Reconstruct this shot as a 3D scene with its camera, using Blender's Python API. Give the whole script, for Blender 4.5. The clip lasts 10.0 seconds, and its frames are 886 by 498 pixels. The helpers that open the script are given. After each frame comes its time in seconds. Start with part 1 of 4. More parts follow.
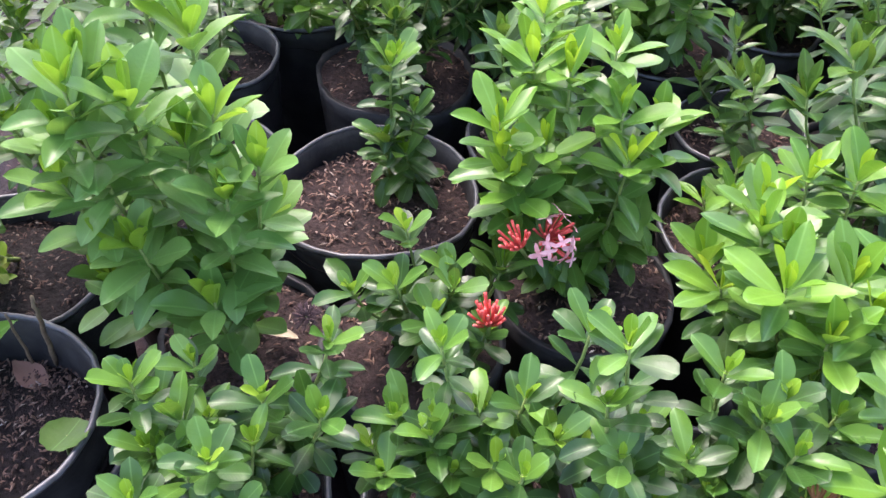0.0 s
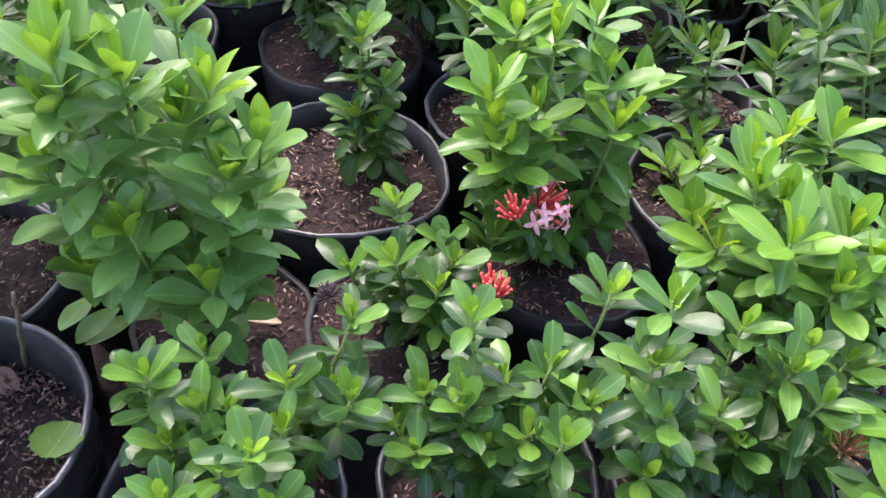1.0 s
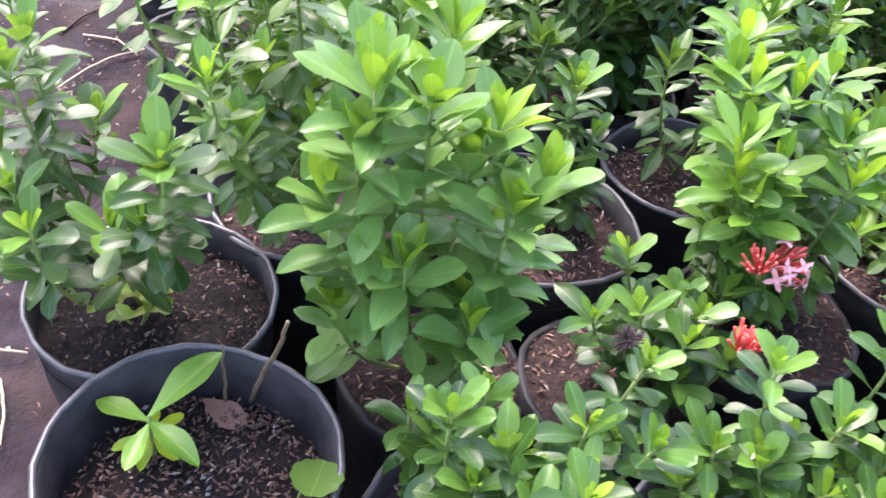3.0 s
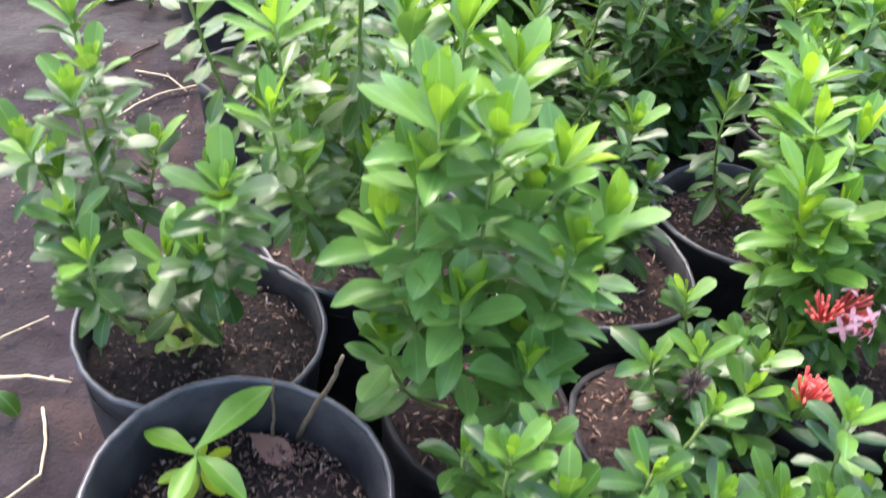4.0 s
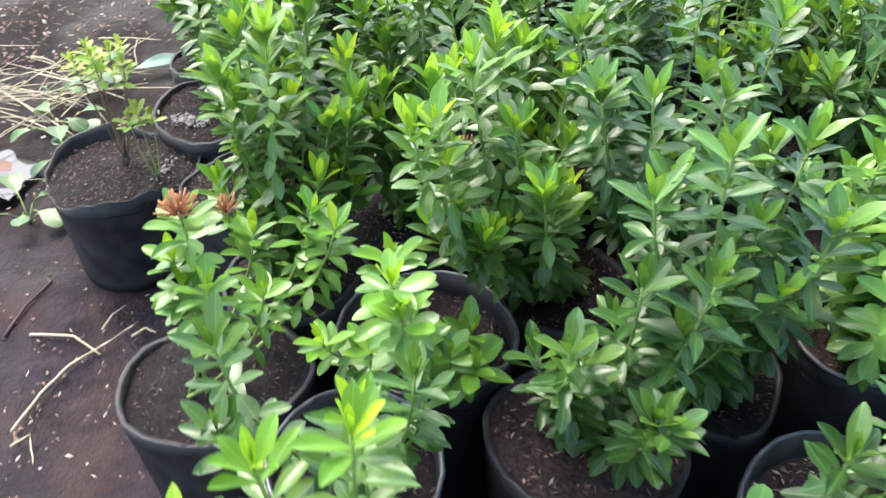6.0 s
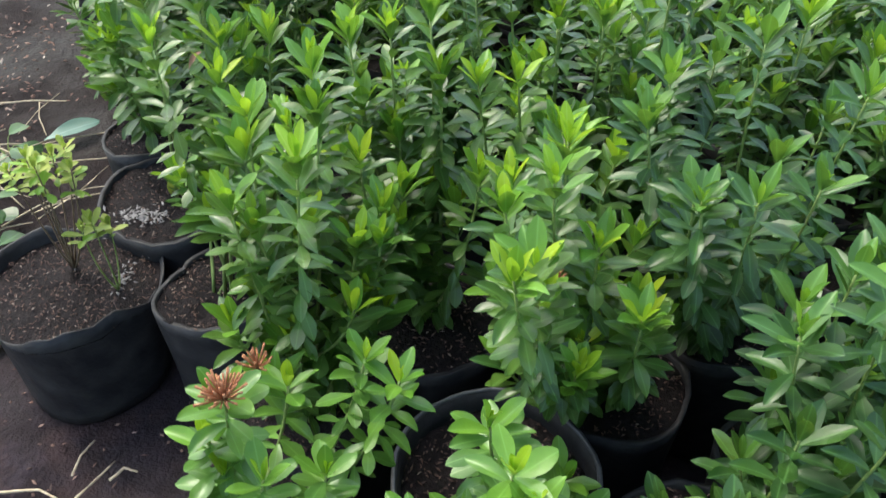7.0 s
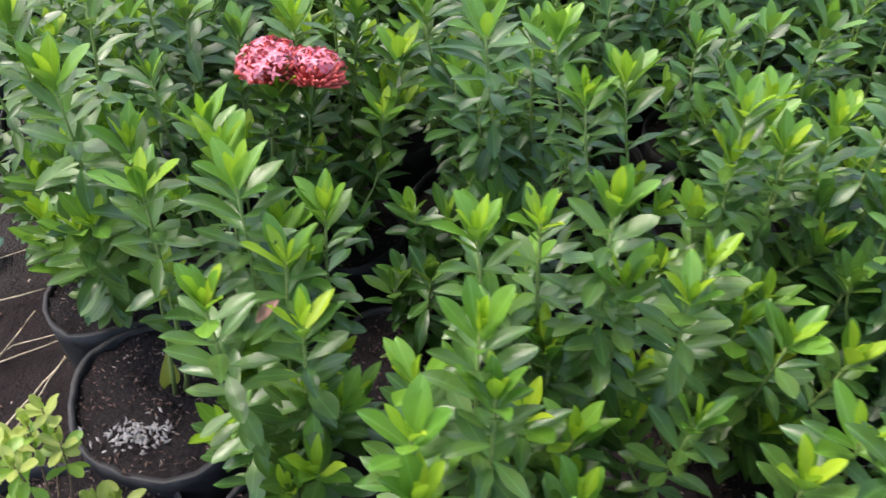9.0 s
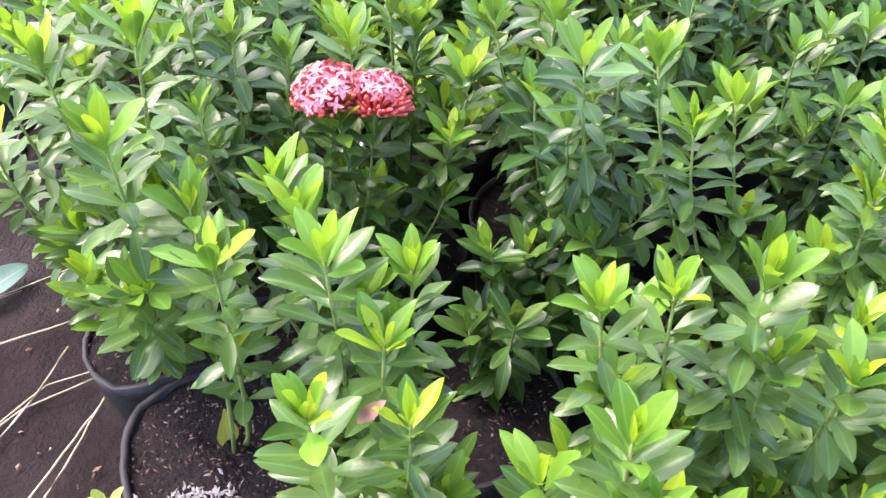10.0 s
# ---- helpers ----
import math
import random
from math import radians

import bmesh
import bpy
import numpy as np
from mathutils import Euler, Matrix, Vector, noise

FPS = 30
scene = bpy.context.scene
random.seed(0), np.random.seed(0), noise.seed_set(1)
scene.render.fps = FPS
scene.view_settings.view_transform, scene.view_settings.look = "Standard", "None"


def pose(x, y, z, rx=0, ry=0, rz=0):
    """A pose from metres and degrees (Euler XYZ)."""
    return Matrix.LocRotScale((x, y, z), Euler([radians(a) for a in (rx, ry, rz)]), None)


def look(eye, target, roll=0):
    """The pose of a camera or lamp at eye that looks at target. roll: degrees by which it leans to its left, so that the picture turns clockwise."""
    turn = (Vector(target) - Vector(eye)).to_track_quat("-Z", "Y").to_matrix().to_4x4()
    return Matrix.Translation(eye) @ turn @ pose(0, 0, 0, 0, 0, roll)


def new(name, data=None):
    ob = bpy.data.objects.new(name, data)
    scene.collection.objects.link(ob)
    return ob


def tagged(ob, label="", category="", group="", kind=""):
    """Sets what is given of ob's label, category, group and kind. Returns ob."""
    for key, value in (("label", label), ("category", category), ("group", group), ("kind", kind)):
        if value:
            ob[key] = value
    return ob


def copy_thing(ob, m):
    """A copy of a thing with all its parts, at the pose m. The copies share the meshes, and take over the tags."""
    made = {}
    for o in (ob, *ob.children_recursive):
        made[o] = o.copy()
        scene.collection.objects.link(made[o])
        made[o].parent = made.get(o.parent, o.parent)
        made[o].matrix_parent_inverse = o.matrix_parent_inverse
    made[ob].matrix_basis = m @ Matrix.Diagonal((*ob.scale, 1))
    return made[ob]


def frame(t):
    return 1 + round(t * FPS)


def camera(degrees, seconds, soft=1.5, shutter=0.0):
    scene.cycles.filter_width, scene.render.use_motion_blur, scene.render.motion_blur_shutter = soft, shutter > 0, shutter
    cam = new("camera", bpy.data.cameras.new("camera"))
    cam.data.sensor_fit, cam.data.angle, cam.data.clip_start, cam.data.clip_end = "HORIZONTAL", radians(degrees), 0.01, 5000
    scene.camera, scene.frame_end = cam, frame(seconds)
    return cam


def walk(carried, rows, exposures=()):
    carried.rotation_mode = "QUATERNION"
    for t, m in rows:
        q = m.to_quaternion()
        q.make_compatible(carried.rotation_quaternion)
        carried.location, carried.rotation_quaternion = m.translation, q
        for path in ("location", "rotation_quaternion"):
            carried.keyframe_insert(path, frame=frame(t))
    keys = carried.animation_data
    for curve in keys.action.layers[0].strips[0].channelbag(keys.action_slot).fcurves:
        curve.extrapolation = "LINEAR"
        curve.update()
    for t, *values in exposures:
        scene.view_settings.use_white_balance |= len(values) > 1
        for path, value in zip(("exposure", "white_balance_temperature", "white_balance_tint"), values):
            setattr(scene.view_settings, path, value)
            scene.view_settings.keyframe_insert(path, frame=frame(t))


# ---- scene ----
cam = camera(54.1, 10.0, soft=1.4, shutter=0.4)
PATH = [
    (0, (0.257, 0.546, 1.209), (-0.076, 1.948, -0.178), 1.4),
    (0.5, (0.199, 0.548, 1.205), (-0.012, 1.951, -0.204), 3.1),
    (1, (0.130, 0.529, 1.181), (0.055, 1.951, -0.223), 5.8),
    (1.5, (0.080, 0.510, 1.186), (0.022, 1.960, -0.190), 7.8),
    (2, (0.015, 0.460, 1.208), (-0.085, 1.953, -0.119), 7.1),
    (2.5, (-0.057, 0.476, 1.198), (-0.161, 1.987, -0.109), 6.6),
    (2.7, (-0.096, 0.491, 1.168), (-0.198, 2.005, -0.135), 7.0),
    (3.8, (-0.156, 0.484, 1.070), (-0.348, 2.055, -0.153), 7.8),
    (4, (-0.159, 0.492, 1.103), (-0.366, 2.067, -0.113), 7.1),
    (4.5, (-0.196, 0.592, 1.200), (-0.380, 2.172, -0.013), 6.0),
    (5, (-0.285, 0.777, 1.278), (-0.418, 2.367, 0.072), 4.8),
    (5.2, (-0.314, 0.844, 1.300), (-0.430, 2.439, 0.098), 4.5),
    (6.3, (-0.430, 1.178, 1.314), (-0.411, 2.726, 0.047), -2.0),
    (6.5, (-0.507, 1.262, 1.308), (-0.401, 2.800, 0.034), -1.2),
    (7, (-0.599, 1.350, 1.353), (-0.367, 2.882, 0.089), 0.5),
    (7.5, (-0.624, 1.355, 1.417), (-0.354, 2.890, 0.164), -0.1),
    (8, (-0.680, 1.495, 1.453), (-0.403, 3.009, 0.176), -3.1),
    (8.5, (-0.761, 1.826, 1.416), (-0.308, 3.264, 0.101), -0.6),
    (9, (-0.838, 1.973, 1.387), (-0.323, 3.340, 0.021), 1.6),
    (9.5, (-0.881, 2.103, 1.386), (-0.369, 3.440, -0.011), 1.1),
    (10, (-0.885, 2.164, 1.381), (-0.392, 3.475, -0.047), -0.3),
]
walk(cam, [(t, look(eye, target, roll)) for t, eye, target, roll in PATH], [
    (0, 1.90, 6300, 20), (0.5, 1.79, 6300, 20), (1, 1.77, 6300, 19), (1.5, 1.90, 6300, 20), (2.0, 2.07, 6300, 25), (2.5, 2.23, 6300, 25), (4, 2.09, 6400, 14),
    (4.5, 1.10, 6400, -5), (5, 1.86, 6400, 5), (6.5, 2.12, 6400, 7), (7, 1.35, 6400, 3), (7.5, 1.92, 6400, 16), (8, 2.06, 6400, 18), (8.5, 1.70, 6400, 16),
    (9, 1.30, 6400, 11), (9.5, 2.10, 6400, 22), (10, 2.18, 6400, 24)])
SKY, SUN = 0.19, 0.8

# ---- light ----
world = bpy.data.worlds.new("overcast_sky")
scene.world = world
world.use_nodes = True
wt = world.node_tree
sky = wt.nodes.new("ShaderNodeTexSky")
sky.sky_type = "NISHITA"
sky.sun_disc = False
sky.sun_elevation, sky.sun_rotation = radians(58), radians(-40)
sky.air_density, sky.dust_density, sky.ozone_density = 1.4, 4.0, 1.0
wt.links.new(sky.outputs[0], wt.nodes["Background"].inputs[0])
wt.nodes["Background"].inputs[1].default_value = SKY
sun = new("sun", bpy.data.lights.new("sun", "SUN"))
sun.data.energy, sun.data.angle, sun.data.color = SUN, radians(16), (1.0, 0.96, 0.9)
sun.matrix_world = look((-2.6, 3.2, 6.5), (0, 0, 0))


# ---- materials ----
def shader(name, rough=0.5, base=(0.5, 0.5, 0.5), spec=0.5):
    m = bpy.data.materials.new(name)
    m.use_nodes = True
    nt = m.node_tree
    p = nt.nodes["Principled BSDF"]
    p.inputs["Base Color"].default_value = (*base, 1)
    p.inputs["Roughness"].default_value = rough
    p.inputs["Specular IOR Level"].default_value = spec
    return m, nt, p


def node(nt, kind, ins=None, **props):
    n = nt.nodes.new(kind)
    for k, v in props.items():
        setattr(n, k, v)
    for k, v in (ins or {}).items():
        if hasattr(v, "is_linked"):
            nt.links.new(v, n.inputs[k])
        else:
            n.inputs[k].default_value = v
    return n


def maths(nt, op, a, b=0.0, clamp=False):
    return node(nt, "ShaderNodeMath", {0: a, 1: b}, operation=op, use_clamp=clamp).outputs[0]


def blend(nt, fac, a, b, mode="MIX"):
    n = node(nt, "ShaderNodeMix", data_type="RGBA", blend_type=mode)
    for sock, v in ((n.inputs[0], fac), (n.inputs[6], a), (n.inputs[7], b)):
        if hasattr(v, "is_linked"):
            nt.links.new(v, sock)
        else:
            sock.default_value = v if isinstance(v, float) else (*v, 1)
    return n.outputs[2]


def ramp(nt, fac, stops):
    n = node(nt, "ShaderNodeValToRGB", {0: fac})
    e = n.color_ramp.elements
    while len(e) < len(stops):
        e.new(0.5)
    for k, (pos, col) in zip(e, stops):
        k.position, k.color = pos, (*col, 1)
    return n.outputs[0]


def grain(nt, scale, detail=4.0, vec=None, rough=0.6):
    ins = {"Scale": scale, "Detail": detail, "Roughness": rough}
    if vec is not None:
        ins["Vector"] = vec
    return node(nt, "ShaderNodeTexNoise", ins).outputs[0]


def leaf_material(name, dark, light, rib, rough, through_light):
    """Leaf blade: paler midrib, faint side veins, blotches, gloss, and light that comes through."""
    m, nt, p = shader(name, rough, spec=0.48)
    co = node(nt, "ShaderNodeAttribute", attribute_name="blade")
    xyz = node(nt, "ShaderNodeSeparateXYZ", {0: co.outputs["Vector"]})
    x = maths(nt, "ABSOLUTE", xyz.outputs[0])
    y = xyz.outputs[1]
    rnd = node(nt, "ShaderNodeObjectInfo").outputs["Random"]
    isl = node(nt, "ShaderNodeNewGeometry").outputs["Random Per Island"]
    vary = maths(nt, "FRACT", maths(nt, "ADD", rnd, isl))
    body = blend(nt, vary, dark, light)
    pos = node(nt, "ShaderNodeNewGeometry").outputs["Position"]
    blotch = grain(nt, 45.0, 3.0, pos)
    body = blend(nt, maths(nt, "MULTIPLY", blotch, 0.55), body, tuple(c * 0.55 for c in dark))
    foot = maths(nt, "SUBTRACT", 0.42, maths(nt, "MULTIPLY", y, 0.6), True)
    body = blend(nt, foot, body, tuple(c * 0.5 + d * 0.5 for c, d in zip(light, rib)))
    ribmask = maths(nt, "SUBTRACT", 1.0, maths(nt, "MULTIPLY", x, 42.0), True)
    ribmask = maths(nt, "MULTIPLY", ribmask, 0.45)
    body = blend(nt, ribmask, body, rib)
    nt.links.new(body, p.inputs["Base Color"])
    vein = maths(nt, "SINE", maths(nt, "MULTIPLY", maths(nt, "SUBTRACT", y, maths(nt, "MULTIPLY", x, 0.8)), 75.0))
    high = maths(nt, "ADD", maths(nt, "MULTIPLY", vein, 0.03), maths(nt, "MULTIPLY", grain(nt, 160.0, 2.0, pos), 0.8))
    b = node(nt, "ShaderNodeBump", {"Height": high, "Strength": 0.28, "Distance": 0.002})
    nt.links.new(b.outputs[0], p.inputs["Normal"])
    rr = maths(nt, "ADD", maths(nt, "MULTIPLY", grain(nt, 30.0, 2.0, pos), 0.26), rough - 0.08)
    nt.links.new(rr, p.inputs["Roughness"])
    tr = node(nt, "ShaderNodeBsdfTranslucent", {"Color": blend(nt, 0.5, body, (0.32, 0.55, 0.04))})
    mx = node(nt, "ShaderNodeMixShader", {0: through_light, 1: p.outputs[0], 2: tr.outputs[0]})
    nt.links.new(mx.outputs[0], nt.nodes["Material Output"].inputs[0])
    return m


M_LEAF = leaf_material("mature_leaf", (0.038, 0.098, 0.020), (0.110, 0.195, 0.032), (0.16, 0.34, 0.08), 0.27, 0.20)
M_FRESH = leaf_material("fresh_leaf", (0.058, 0.150, 0.026), (0.160, 0.310, 0.044), (0.22, 0.42, 0.10), 0.28, 0.22)
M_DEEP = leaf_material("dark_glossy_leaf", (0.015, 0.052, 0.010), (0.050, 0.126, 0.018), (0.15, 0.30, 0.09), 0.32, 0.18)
M_MID = leaf_material("spreading_leaf", (0.085, 0.215, 0.022), (0.190, 0.365, 0.036), (0.25, 0.45, 0.1), 0.31, 0.24)
M_YOUNG = leaf_material("young_leaf", (0.26, 0.45, 0.022), (0.50, 0.62, 0.030), (0.42, 0.6, 0.12), 0.36, 0.36)
M_TIP = leaf_material("light_tip_leaf", (0.17, 0.34, 0.026), (0.34, 0.50, 0.042), (0.32, 0.5, 0.11), 0.34, 0.28)
M_PALE = leaf_material("pale_broad_leaf", (0.090, 0.210, 0.044), (0.205, 0.370, 0.085), (0.24, 0.45, 0.12), 0.32, 0.26)
M_BLUISH = leaf_material("bluish_leaf", (0.055, 0.140, 0.105), (0.090, 0.195, 0.150), (0.2, 0.34, 0.28), 0.4, 0.15)
M_SALLOW = leaf_material("sallow_weed_leaf", (0.30, 0.38, 0.07), (0.48, 0.52, 0.12), (0.5, 0.55, 0.2), 0.5, 0.3)
M_OLD = leaf_material("yellowed_leaf", (0.36, 0.36, 0.06), (0.5, 0.44, 0.1), (0.5, 0.5, 0.2), 0.5, 0.25)
M_BROWN = leaf_material("dead_leaf", (0.16, 0.075, 0.055), (0.30, 0.16, 0.13), (0.2, 0.12, 0.08), 0.7, 0.1)


def speckled(name, a, b, scale, rough, bump=0.4, dist=0.01, spec=0.4):
    m, nt, p = shader(name, rough, spec=spec)
    pos = node(nt, "ShaderNodeNewGeometry").outputs["Position"]
    n1, n2 = grain(nt, scale, 6.0, pos), grain(nt, scale * 0.13, 3.0, pos)
    f = maths(nt, "ADD", maths(nt, "MULTIPLY", n1, 0.7), maths(nt, "MULTIPLY", n2, 0.3))
    nt.links.new(ramp(nt, f, ((0.36, a), (0.66, b))), p.inputs["Base Color"])
    bb = node(nt, "ShaderNodeBump", {"Height": n1, "Strength": bump, "Distance": dist})
    nt.links.new(bb.outputs[0], p.inputs["Normal"])
    return m


M_STEM = speckled("green_stem", (0.13, 0.20, 0.05), (0.27, 0.33, 0.10), 120, 0.6, 0.2, 0.002)
M_BARK = speckled("brown_bark", (0.10, 0.07, 0.045), (0.22, 0.16, 0.10), 150, 0.8, 0.5, 0.003)
M_SOIL = speckled("potting_soil", (0.011, 0.008, 0.0085), (0.066, 0.040, 0.037), 130, 0.85, 0.9, 0.008, 0.22)
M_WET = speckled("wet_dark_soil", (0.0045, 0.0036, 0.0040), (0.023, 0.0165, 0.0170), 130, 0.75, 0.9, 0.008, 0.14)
M_RED = speckled("red_flower_tube", (0.56, 0.055, 0.050), (0.74, 0.15, 0.12), 200, 0.5, 0.1, 0.002)
M_PINK = speckled("pale_pink_petal", (0.78, 0.33, 0.35), (0.90, 0.56, 0.56), 60, 0.55, 0.1, 0.002)
M_ROSE = speckled("rose_petal", (0.62, 0.13, 0.19), (0.76, 0.29, 0.33), 60, 0.55, 0.1, 0.002)
M_DRY = speckled("withered_flower", (0.26, 0.10, 0.05), (0.45, 0.20, 0.09), 150, 0.8, 0.2, 0.002)
M_DARKDRY = speckled("dead_flower", (0.03, 0.015, 0.018), (0.09, 0.05, 0.05), 150, 0.9, 0.3, 0.002)
M_STRAW = speckled("dry_straw", (0.34, 0.27, 0.17), (0.55, 0.47, 0.33), 100, 0.75, 0.2, 0.002)
M_WHITE = speckled("pale_debris", (0.13, 0.12, 0.118), (0.34, 0.32, 0.315), 90, 0.8, 0.5, 0.004)


def husk_material(name, bright):
    m, nt, p = shader(name, 0.8)
    isl = node(nt, "ShaderNodeNewGeometry").outputs["Random Per Island"]
    tones = ((0.0, (0.05, 0.03, 0.025)), (0.55, (0.16, 0.085, 0.06)), (0.88, (0.25, 0.16, 0.12)), (1.0, (0.5, 0.41, 0.34)))
    c = ramp(nt, isl, [(k, tuple(v * bright for v in col)) for k, col in tones])
    nt.links.new(c, p.inputs["Base Color"])
    return m


M_HUSK, M_WETHUSK = husk_material("rice_husk", 1.0), husk_material("wet_rice_husk", 0.55)


def plastic():
    m, nt, p = shader("black_polythene", 0.4, spec=0.22)
    pos = node(nt, "ShaderNodeNewGeometry").outputs["Position"]
    dirt = grain(nt, 22.0, 5.0, pos)
    c = ramp(nt, dirt, ((0.40, (0.018, 0.0178, 0.0205)), (0.75, (0.046, 0.043, 0.044))))
    nt.links.new(c, p.inputs["Base Color"])
    nt.links.new(maths(nt, "ADD", maths(nt, "MULTIPLY", dirt, 0.6), 0.22), p.inputs["Roughness"])
    b = node(nt, "ShaderNodeBump", {"Height": grain(nt, 35.0, 3.0, pos), "Strength": 0.35, "Distance": 0.006})
    nt.links.new(b.outputs[0], p.inputs["Normal"])
    return m


M_BAG = plastic()
M_RIM = speckled("scuffed_plastic_rim", (0.026, 0.026, 0.031), (0.090, 0.090, 0.102), 60, 0.36, 0.2, 0.002, 0.6)


def mud():
    m, nt, p = shader("wet_mud", 0.6, spec=0.09)
    pos = node(nt, "ShaderNodeNewGeometry").outputs["Position"]
    big, mid, fine = grain(nt, 2.2, 3.0, pos), grain(nt, 14.0, 5.0, pos), grain(nt, 120.0, 4.0, pos)
    c = ramp(nt, maths(nt, "ADD", maths(nt, "MULTIPLY", big, 0.5), maths(nt, "MULTIPLY", mid, 0.5)),
             ((0.38, (0.0105, 0.0082, 0.0105)), (0.52, (0.0215, 0.0170, 0.0225)), (0.66, (0.052, 0.041, 0.052))))
    red = ramp(nt, grain(nt, 5.0, 4.0, pos), ((0.5, (0.0,) * 3), (0.68, (0.6,) * 3)))
    c = blend(nt, node(nt, "ShaderNodeRGBToBW", {0: red}).outputs[0], c, (0.060, 0.034, 0.030))
    c = blend(nt, maths(nt, "MULTIPLY", fine, 0.5), c, (0.03, 0.02, 0.018))
    # darker brown from about y 2.45 on, its edge broken by noise
    along = node(nt, "ShaderNodeSeparateXYZ", {0: pos}).outputs[1]
    farther = maths(nt, "ADD", maths(nt, "MULTIPLY", maths(nt, "SUBTRACT", along, 2.45), 1.3), maths(nt, "MULTIPLY", maths(nt, "SUBTRACT", big, 0.5), 2.5), True)
    c = blend(nt, maths(nt, "MULTIPLY", farther, 0.85), c, (0.0160, 0.0118, 0.0110))
    nt.links.new(c, p.inputs["Base Color"])
    nt.links.new(ramp(nt, big, ((0.4, (0.48,) * 3), (0.58, (0.9,) * 3))), p.inputs["Roughness"])
    h = maths(nt, "ADD", maths(nt, "MULTIPLY", mid, 1.0), maths(nt, "MULTIPLY", fine, 0.25))
    b = node(nt, "ShaderNodeBump", {"Height": h, "Strength": 0.8, "Distance": 0.025})
    nt.links.new(b.outputs[0], p.inputs["Normal"])
    return m


M_MUD = mud()
M_WATER, _, wp = shader("muddy_water", 0.06, (0.05, 0.046, 0.045), 0.5)


# ---- small builders ----


def part(name, bm, material, parent, label="", smooth=True):
    me = bpy.data.meshes.new(name)
    bm.to_mesh(me)
    bm.free()
    return mesh_part(name, me, material, parent, label, smooth)


def mesh_part(name, me, material, parent, label="", smooth=True):
    if material is not None:
        me.materials.append(material)
    if smooth:
        me.shade_smooth()
    ob = new(name, me)
    ob.parent = parent
    return tagged(ob, label) if label else ob


def lathe(bm, rings, n, wobble=None):
    """Rings of (radius, height) turned round z and skinned in order."""
    rows = []
    for k, (r, z) in enumerate(rings):
        row = []
        for i in range(n):
            a = 2 * math.pi * i / n
            dr, dz = wobble(a, k, z) if wobble else (0.0, 0.0)
            row.append(bm.verts.new(((r + dr) * math.cos(a), (r + dr) * math.sin(a), z + dz)))
        rows.append(row)
    for lo, hi in zip(rows, rows[1:]):
        for i in range(n):
            bm.faces.new((lo[i], lo[(i + 1) % n], hi[(i + 1) % n], hi[i]))
    return rows


def tube(bm, pts, r0, r1, n=6):
    """A tapered tube along points."""
    rows = []
    for k, p in enumerate(pts):
        d = (pts[min(k + 1, len(pts) - 1)] - pts[max(k - 1, 0)]).normalized()
        u = d.orthogonal().normalized()
        v = d.cross(u)
        r = r0 + (r1 - r0) * k / (len(pts) - 1)
        rows.append([bm.verts.new(p + r * (math.cos(2 * math.pi * i / n) * u + math.sin(2 * math.pi * i / n) * v)) for i in range(n)])
    for lo, hi in zip(rows, rows[1:]):
        for i in range(n):
            bm.faces.new((lo[i], lo[(i + 1) % n], hi[(i + 1) % n], hi[i]))
    bm.faces.new(rows[-1])
    bm.faces.new(list(reversed(rows[0])))


def bezier(a, b, c, n):
    return [(1 - t) ** 2 * a + 2 * t * (1 - t) * b + t * t * c for t in (k / n for k in range(n + 1))]


# ---- leaves ----
def leaf_shape(width, wide_at, fold, curl, twist, seed, blunt, rows=9, us=(-1.0, -0.55, 0.0, 0.55, 1.0)):
    """Vertices and faces of one leaf blade of length 1 along +y, upper face +z."""
    r = random.Random(seed)
    ph = r.uniform(0, 6.28)
    n = len(us)
    verts, faces = [], []
    for i in range(rows + 1):
        s = 1 - (1 - i / rows) ** 1.3
        c = blunt
        a = c * wide_at / (1 - wide_at)
        top = a / (a + c)
        w = width * 0.5 * (s ** a * max(1 - s, 0.0) ** c) / (top ** a * (1 - top) ** c)
        if s < 0.12:
            w = max(0.018, w * s / 0.12 * 0.7)
        for u in us:
            z = fold * abs(u) * w + curl * s * s + 0.018 * abs(u) * math.sin(7 * s + ph + 2 * u) * (s > 0.1)
            x = u * w * (1 + 0.05 * math.sin(13 * s + ph * u))
            verts.append((x + twist * s * s * 0.1, s, z + twist * u * w * s))
    for i in range(rows):
        for j in range(n - 1):
            a = i * n + j
            faces.append((a, a + 1, a + n + 1, a + n))
    return verts, faces


def blade_mesh(name, verts, faces, coords, materials, slots=None):
    """A mesh of leaf blades that remembers each vertex's place on its own blade."""
    me = bpy.data.meshes.new(name)
    me.from_pydata(verts, [], faces)
    at = me.attributes.new("blade", "FLOAT_VECTOR", "POINT")
    at.data.foreach_set("vector", np.asarray(coords, np.float32).ravel())
    for m in materials:
        me.materials.append(m)
    if slots is not None:
        me.polygons.foreach_set("material_index", slots)
    me.shade_smooth()
    return me


KINDS = ("mature", "mid", "young")
KIND_MATERIALS = (M_LEAF, M_MID, M_YOUNG)
FRESH_MATERIALS = (M_FRESH, M_MID, M_YOUNG)


